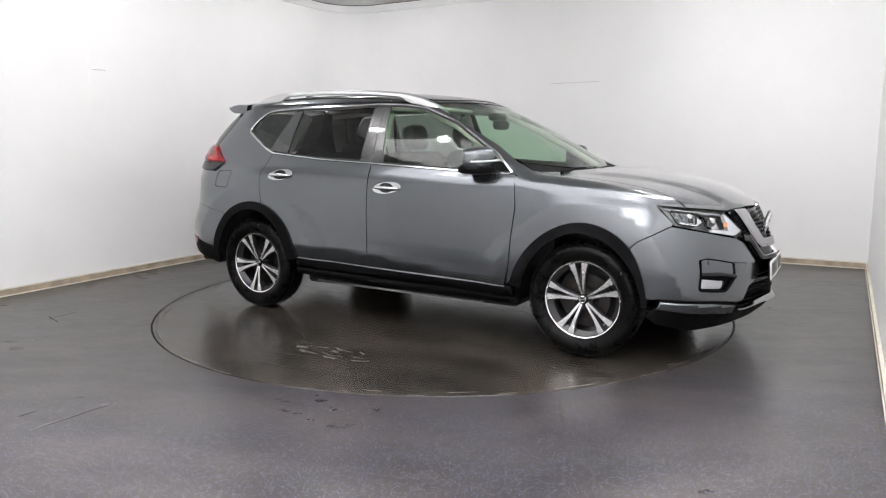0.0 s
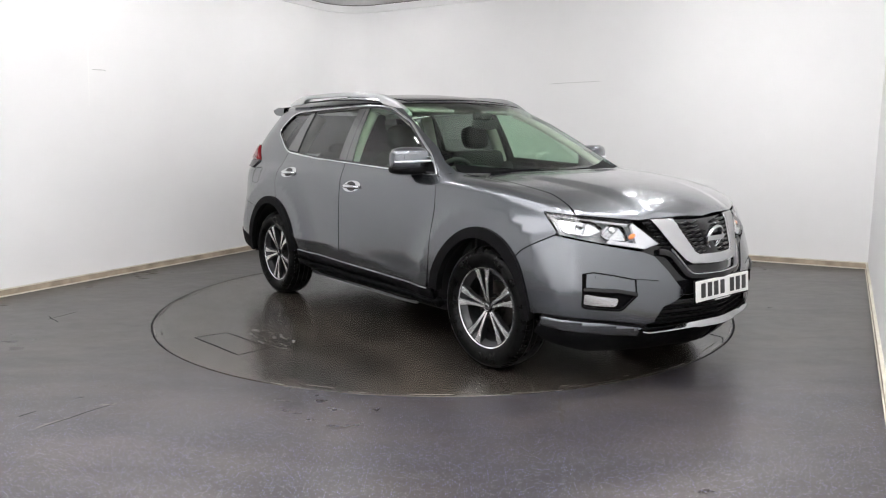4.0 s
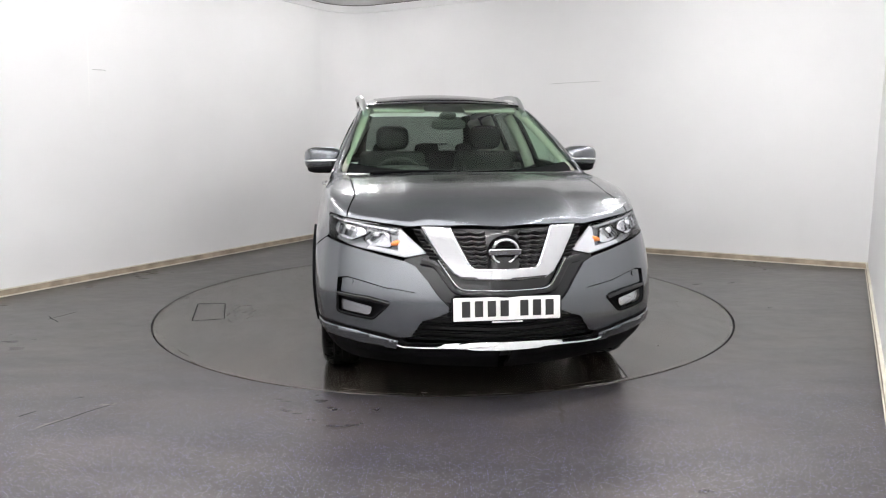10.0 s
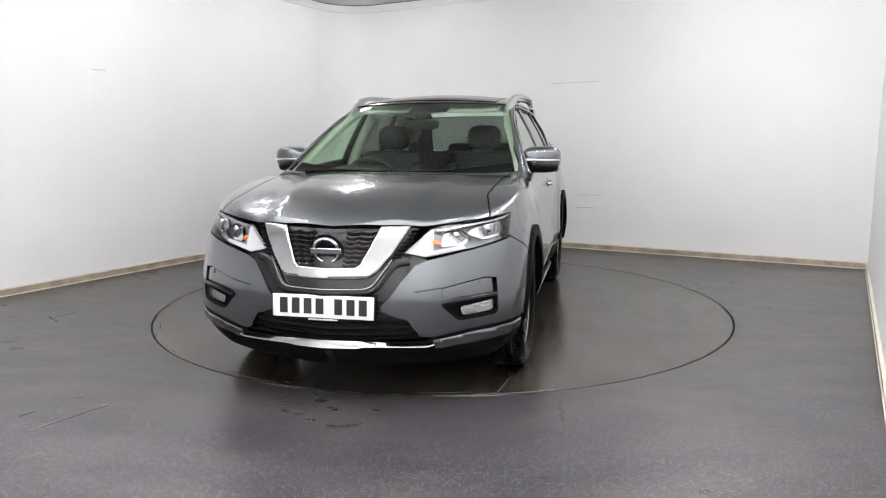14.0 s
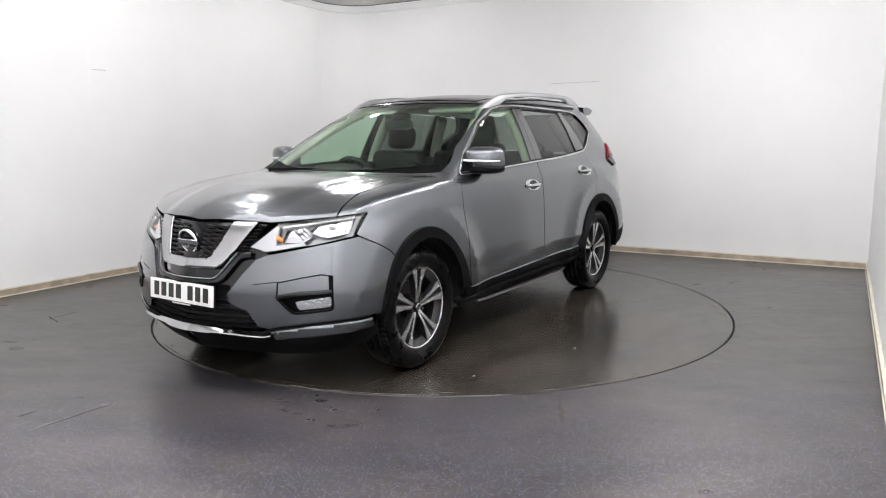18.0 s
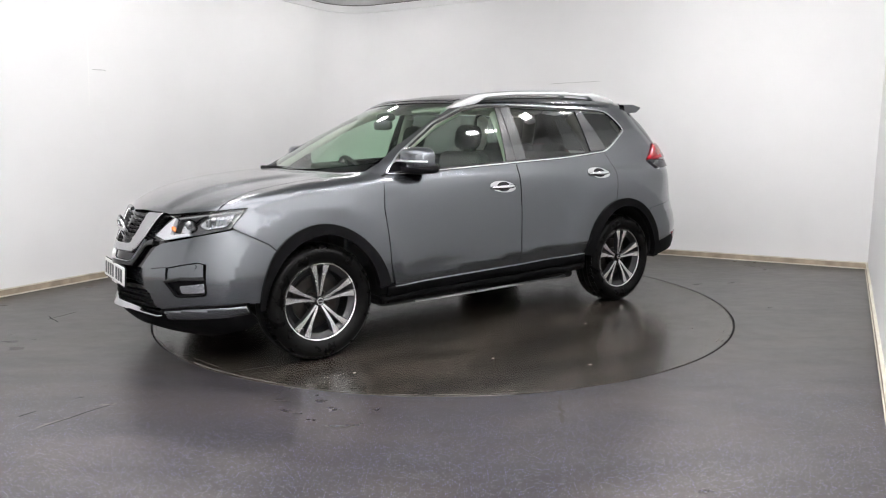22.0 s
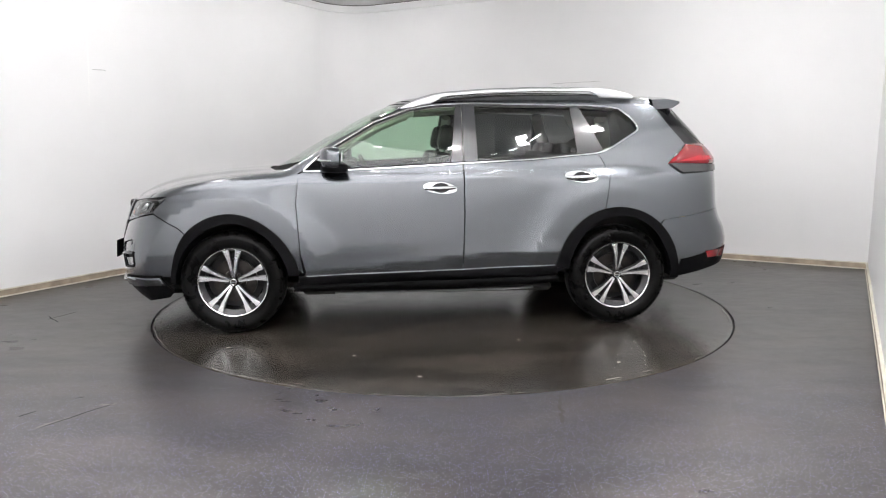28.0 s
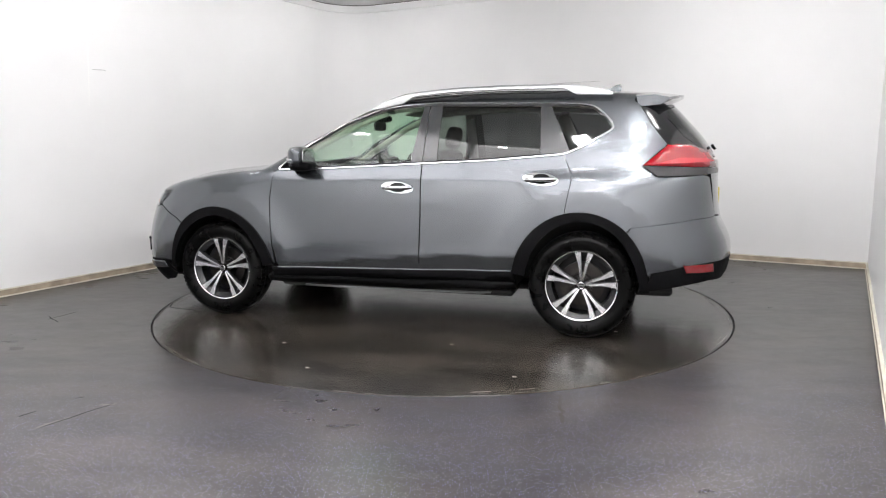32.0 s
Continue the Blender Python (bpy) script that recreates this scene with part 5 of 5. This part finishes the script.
    track = 0.815
    m0 = pose(AXLE, track, HUB_Z + 0.004)
    wheel.matrix_basis = m0
    copy_thing(wheel, pose(-AXLE, track, HUB_Z + 0.004, 0, -4, 0))
    copy_thing(wheel, pose(AXLE, -track, HUB_Z + 0.004, 0, 8, 180))
    copy_thing(wheel, pose(-AXLE, -track, HUB_Z + 0.004, 0, 28, 180))


def underside():
    bm = bmesh.new()
    box(bm, (1.78, 1.60, 0.06), Matrix.Translation((0, 0, 0.27)), 0.02, 1)
    box(bm, (3.9, 1.06, 0.06), Matrix.Translation((0, 0, 0.27)), 0.02, 1)
    box(bm, (0.30, 1.0, 0.05), Matrix.Translation((1.93, 0, 0.235)), 0.02, 1)
    part("underbody", bm, MATT, car, "black underbody")
    for s in (1, -1):
        for cx in (AXLE, -AXLE):
            bm = bmesh.new()
            rows = []
            for k in range(19):
                a = radians(-4 + 188 * k / 18)
                rows.append([bm.verts.new((cx + 0.446 * math.cos(a), y * s, HUB_Z + 0.446 * math.sin(a))) for y in (0.50, 0.87)])
            for a, b in zip(rows, rows[1:]):
                bm.faces.new((a[0], a[1], b[1], b[0]))
            bm.faces.new([r[0] for r in rows])
            part("wheel_liner", bm, MATT, car, "black wheel arch liner")
        bm = bmesh.new()
        tube(bm, [(0.66, 0.845 * s, 0.262), (0.55, 0.86 * s, 0.262), (-0.65, 0.86 * s, 0.272), (-0.74, 0.845 * s, 0.275)], 0.016, 8, flat=0.5)
        part("side_step", bm, STEP, car, "slim satin side step edge")
        # lining behind the doors closes the joints
        inner = xz((0.88, 0.40), (0.90, 0.9), (0.86, 1.085), (-0.24, 1.14), (-1.18, 1.19), (-1.22, 0.88), (-0.85, 0.45))
        skin("door_lining", inner, SIDE, TRIM_DARK, car, proud=-0.055, rim=0.0, mirror=s < 0, h=0.06, label="dark inner door lining")
        inner = xz((-1.20, 1.19), (-1.30, 1.23), (-1.9, 1.20), (-2.0, 0.80), (-1.72, 0.80), (-1.40, 0.90), (-1.23, 0.90))
        skin("quarter_lining", inner, SIDE, TRIM_DARK, car, proud=-0.045, rim=0.0, mirror=s < 0, h=0.06)
        bm = bmesh.new()
        tube(bm, [(-2.15, 0.52 * s, 0.29), (-2.34, 0.52 * s, 0.285)], 0.03, 12)
        if s < 0:
            part("exhaust_tailpipe", bm, STEEL, car)
        else:
            bm.free()


def seat(name, x, y, w, tilt=12, rear=False):
    bm = bmesh.new()
    box(bm, (0.50, w, 0.16), Matrix.Translation((x + 0.22, y, 0.62)), 0.05, 3)
    st = part(name, bm, SEAT_CLOTH, car, "black leather seat with a tall backrest")
    m = Matrix.Translation((x, y, 0.66)) @ Matrix.Rotation(radians(-tilt), 4, "Y")
    bm = bmesh.new()
    box(bm, (0.15, w * 0.96, 0.60), m @ Matrix.Translation((-0.03, 0, 0.29)), 0.06, 3)
    if not rear:
        for s in (1, -1):
            box(bm, (0.18, 0.09, 0.46), m @ Matrix.Translation((0.02, s * w * 0.43, 0.25)), 0.035, 3)
    part("backrest", bm, SEAT_CLOTH, st)
    heads = (0,) if not rear else (-0.38, 0.0, 0.38)
    for hy in heads:
        bm = bmesh.new()
        blob(bm, (-0.035, hy, 0.70 if not rear else 0.60), (0.11, 0.26 if not rear else 0.23, 0.19 if not rear else 0.13), 3.2, m)
        part("headrest", bm, SEAT_CLOTH, st)
        bm = bmesh.new()
        for s in (1, -1):
            tube(bm, [m @ Vector((-0.04, hy + 0.06 * s, 0.56)), m @ Vector((-0.04, hy + 0.06 * s, 0.66))], 0.007, 8)
        part("headrest_post", bm, CHROME, st, "bright headrest posts")


def interior():
    seat("front_seat", 0.02, 0.37, 0.52)
    seat("front_seat", 0.02, -0.37, 0.52)
    seat("rear_bench", -0.85, 0.0, 1.28, 16, True)
    bm = bmesh.new()
    prism(bm, [(1.12, 1.06), (0.95, 1.095), (0.72, 1.09), (0.58, 1.05), (0.55, 0.98), (0.62, 0.80), (0.60, 0.55), (1.1, 0.5)], -0.74, 0.74)
    bmesh.ops.bevel(bm, geom=list(bm.edges), offset=0.02, segments=2, affect="EDGES")
    dash = part("dashboard", bm, TRIM_DARK, car, "dark padded dashboard")
    bm = bmesh.new()
    blob(bm, (0.64, -0.37, 1.105), (0.22, 0.40, 0.09), 2.8)
    part("binnacle", bm, TRIM_DARK, dash)
    bm = bmesh.new()
    box(bm, (0.75, 0.20, 0.30), Matrix.Translation((0.35, 0, 0.55)), 0.04, 2)
    part("centre_console", bm, TRIM_DARK, car)
    m = Matrix.Translation((0.42, -0.37, 1.02)) @ Matrix.Rotation(radians(-64), 4, "Y")
    bm = bmesh.new()
    tube(bm, [m @ Vector((0.185 * math.cos(a), 0.185 * math.sin(a), 0)) for a in (2 * math.pi * k / 36 for k in range(36))], 0.016, 8, closed=True)
    wheel = part("steering_wheel", bm, TRIM_DARK, car, "black leather steering wheel")
    bm = bmesh.new()
    blob(bm, (0, 0, -0.005), (0.15, 0.17, 0.05), 2.6, m)
    for a in (0, 180, -90):
        d = Vector((math.sin(radians(a)) * -1 if a == -90 else 0, math.cos(radians(a)), 0))
        tube(bm, [m @ (d * 0.05), m @ (d * 0.18)], 0.014, 8)
    part("hub_and_spokes", bm, TRIM_DARK, wheel)
    # rear-view mirror and camera box on the screen
    bm = bmesh.new()
    blob(bm, (0.37, 0.0, 1.430), (0.035, 0.25, 0.075), 3.5)
    mir = part("rear_view_mirror", bm, MATT, car)
    bm = bmesh.new()
    blob(bm, (0.34, 0.0, 1.490), (0.13, 0.12, 0.06), 3.0)
    part("sensor_box", bm, MATT, mir)
    # pale lining of roof and pillars
    line = xy((0.20, 0.0), (0.16, 0.30), (0.07, 0.56), (-0.1, 0.575), (-0.6, 0.585), (-1.2, 0.58), (-1.72, 0.55), (-1.78, 0.0))
    skin("headlining", line, ABOVE, TRIM_LIGHT, car, proud=-0.045, rim=0.0, sym=True, h=0.08, label="pale cloth headlining")
    for s in (1, -1):
        for pts, r in (([(0.90, 1.125), (0.62, 1.315), (0.36, 1.465), (0.10, 1.560)], 0.026), ([(-0.245, 1.13), (-0.25, 1.35), (-0.25, 1.55)], 0.042),
                       ([(-1.18, 1.20), (-1.12, 1.40), (-1.06, 1.55)], 0.05), ([(0.05, 1.585), (-0.6, 1.605), (-1.2, 1.60), (-1.7, 1.575)], 0.025), ([(-1.72, 1.24), (-1.70, 1.40), (-1.64, 1.55)], 0.06)):
            q = dense(pts, 0.08, False)
            p = onto(np.array([(x, 0.9, z) for x, z in q]), SIDE)
            p = p - body_normal(p) * (r + 0.03)
            bm = bmesh.new()
            tube(bm, [(x, y * s, z) for x, y, z in p], r, 10)
            part("pillar_lining", bm, TRIM_LIGHT, car, "pale pillar lining")
    for y in (0.34, -0.34):
        bm = bmesh.new()
        box(bm, (0.16, 0.38, 0.02), Matrix.Translation((0.13, y, 1.545)) @ Matrix.Rotation(radians(14), 4, "Y"), 0.008, 2)
        part("sun_visor", bm, TRIM_LIGHT, car)
    bm = bmesh.new()
    tube(bm, [(1.13, -0.05, 1.118), (1.06, 0.25, 1.127), (0.98, 0.58, 1.130)], [0.012, 0.008, 0.006], 8)
    part("wiper", bm, BLACK, car, "black windscreen wiper")
    bm = bmesh.new()
    tube(bm, [(1.10, -0.60, 1.118), (1.10, -0.35, 1.127), (1.12, 0.0, 1.127)], [0.012, 0.008, 0.006], 8)
    part("wiper", bm, BLACK, car, "black windscreen wiper")
    bm = bmesh.new()
    box(bm, (0.75, 1.0, 0.03), Matrix.Translation((-1.6, 0, 1.05)), 0.01, 1)
    part("parcel_cover", bm, TRIM_DARK, car, "black load cover")


spoiler()
roof_rails()
mirrors_and_handles()
wheels()
underside()
interior()


# ---------------------------------------------------------------- marks on floor, turntable and walls
def strip(name, path, width, mat, parent, z=0.0015, label="", m=Matrix()):
    """A thin flat line along a path of (x, y)."""
    bm = bmesh.new()
    n = len(path)
    a, b = [], []
    for i, p in enumerate(path):
        q0, q1 = Vector(path[max(i - 1, 0)]), Vector(path[min(i + 1, n - 1)])
        d = (q1 - q0).normalized()
        s = Vector((-d.y, d.x)) * width * (0.5 if 0 < i < n - 1 else 0.25)
        a.append(bm.verts.new(m @ Vector((p[0] + s.x, p[1] + s.y, z))))
        b.append(bm.verts.new(m @ Vector((p[0] - s.x, p[1] - s.y, z))))
    for i in range(n - 1):
        bm.faces.new((a[i], b[i], b[i + 1], a[i + 1]))
    return part(name, bm, mat, parent, label, smooth=False)


def jagged(a, b, wob, n=8, seed=1):
    rnd = random.Random(seed)
    a, b = Vector(a), Vector(b)
    s = Vector((-(b - a).y, (b - a).x)).normalized()
    return [tuple(a + (b - a) * k / n + s * rnd.uniform(-wob, wob)) for k in range(n + 1)]


def patch(name, outline, mat, parent, z=0.002, seed=3, wob=0.02, label=""):
    """A flat worn patch with an uneven rim."""
    rnd = random.Random(seed)
    q = dense([Vector(p) for p in outline], 0.07)
    bm = bmesh.new()
    bm.faces.new([bm.verts.new((x + rnd.uniform(-wob, wob), y + rnd.uniform(-wob, wob), z)) for x, y in q])
    return part(name, bm, mat, parent, label, smooth=False)


def marks():
    floor = bpy.data.objects["floor"]
    # cut lines of two repaired patches in the fixed floor
    strip("cut_line", jagged((-2.953, -0.578), (-2.86, -0.33), 0.004, 6, 1), 0.010, PIT, floor, label="open cut in the vinyl")
    strip("cut_line", jagged((-3.01, -0.472), (-2.832, -0.664), 0.004, 6, 2), 0.009, PIT, floor)
    strip("cut_line", jagged((-2.060, -2.50), (-2.010, -2.421), 0.002, 4, 3), 0.010, PIT, floor)
    strip("cut_line", jagged((-1.882, -2.627), (-1.673, -2.325), 0.004, 10, 4), 0.008, PIT, floor)
    strip("torn_edge", jagged((-1.895, -2.640), (-1.80, -2.50), 0.008, 8, 5), 0.022, SCUFF, floor, 0.001, "pale torn vinyl edge")
    strip("torn_edge", jagged((-1.74, -2.345), (-1.655, -2.325), 0.006, 6, 6), 0.016, SCUFF, floor, 0.001)
    strip("cut_line", jagged((-1.91, -2.245), (-1.87, -2.225), 0.002, 3, 7), 0.008, PIT, floor)
    strip("dried_streak", jagged((0.606, -2.23), (0.56, -2.60), 0.010, 10, 8), 0.020, STAIN, floor, 0.001, "pale dried water streak")
    # the turntable's two service hatches, its joint and scuffs
    hatch = [(-0.204, -1.995), (-0.187, -1.775), (0.345, -1.70), (0.371, -1.925)]
    for k in range(4):
        strip("hatch_joint", jagged(hatch[k], hatch[(k + 1) % 4], 0.002, 6, 20 + k), 0.009, PIT, turntable, 0.0012)
    rub = random.Random(9)
    for k in range(16):
        x, y = rub.uniform(-0.16, 0.34), rub.uniform(-1.70, -1.48)
        a, ln = rub.uniform(-0.5, 0.7), rub.uniform(0.03, 0.13)
        strip("rub_mark", jagged((x, y), (x + ln * math.cos(a), y + ln * math.sin(a)), 0.006, 6, 60 + k), rub.uniform(0.006, 0.026), FAINT, turntable, 0.001 + 0.00002 * k, "faint scuff on the turntable" if k == 0 else "")
    strip("cut_line", jagged((1.80, 0.80), (2.06, 0.765), 0.003, 6, 30), 0.010, PIT, turntable, 0.0012)
    strip("cut_line", jagged((2.06, 0.765), (2.14, 0.62), 0.003, 6, 31), 0.008, PIT, turntable, 0.0012)
    rnd = random.Random(5)
    for k, (x, y) in enumerate(((-1.416, 0.614), (0.682, 1.458), (-0.398, 1.214), (-0.9, 1.75), (0.3, 1.9), (1.5, 1.2))):
        patch("chip", [(x - 0.012, y - 0.008), (x + 0.012, y - 0.010), (x + 0.010, y + 0.010), (x - 0.010, y + 0.008)], SCUFF, turntable, 0.0012, 40 + k, 0.004)
    # scuffed rim, in short runs
    for k in range(70):
        a = rnd.uniform(0, 2 * math.pi)
        w = rnd.uniform(0.01, 0.05) * rnd.choice((1, 1, 2, 5))
        r = TABLE_R - rnd.choice((0.005, 0.007, 0.010, 0.02, 0.05)) - rnd.uniform(0, 0.004)
        strip("rim_scuff", [(r * math.cos(a + w * j / 8) + rnd.uniform(-0.002, 0.002), r * math.sin(a + w * j / 8) + rnd.uniform(-0.002, 0.002)) for j in range(9)], rnd.uniform(0.002, 0.008), rnd.choice((STAIN, FAINT, SCUFF)), turntable, 0.0011 + 0.00001 * k)
    # walls: filled panel joints and cracks
    left, back = bpy.data.objects["wall_left"], bpy.data.objects["wall_back"]
    ml = Matrix(((V.x, 0, U.x, CORNER_XY.x), (V.y, 0, U.y, CORNER_XY.y), (0, 1, 0, 0), (0, 0, 0, 1)))
    mb = Matrix(((U.x, 0, V.x, CORNER_XY.x), (U.y, 0, V.y, CORNER_XY.y), (0, 1, 0, 0), (0, 0, 0, 1)))
    strip("joint_filler", [(3.99, 3.0), (3.99, 2.3), (4.0, 1.95), (4.02, 1.65)], 0.012, FILLER, left, 0.002, "faint filled panel joint", ml)
    strip("crack", jagged((3.96, 1.983), (3.82, 1.988), 0.003, 5, 50), 0.007, CRACK, left, 0.0022, "short dark crack", ml)
    strip("crack", jagged((3.05, 1.985), (3.68, 1.99), 0.003, 9, 51), 0.005, CRACK, back, 0.002, "hairline crack", mb)
    strip("joint_filler", [(2.14, 2.16), (2.15, 1.88)], 0.008, FILLER, back, 0.002, "", mb)
    strip("crack", jagged((3.44, 0.655), (3.75, 0.660), 0.003, 6, 52), 0.006, CRACK, back, 0.002, "", mb)
    strip("crack", jagged((3.40, 0.500), (3.68, 0.505), 0.003, 6, 53), 0.005, CRACK, back, 0.002, "", mb)


FAINT = material("faint_scuff", (0.085, 0.082, 0.078), 0.45, vary=0.4, scale=20)
STAIN = material("dried_stain", (0.075, 0.068, 0.060), 0.5, vary=0.5, scale=9)
FILLER = material("wall_filler", (0.90, 0.90, 0.89), 0.4)
CRACK = material("wall_crack", (0.50, 0.50, 0.49), 0.7)
marks()


def motions():
    spin = lambda t: -30.793 - 5.1474 * t
    rows = [(float(t), pose(0, 0, 0, 0, 0, spin(t))) for t in range(0, 33)]
    walk(turntable, rows)
    # the car stands a little off the turntable's axis
    walk(car, [(t, m @ pose(0.166, -0.028, 0)) for t, m in rows])


motions()
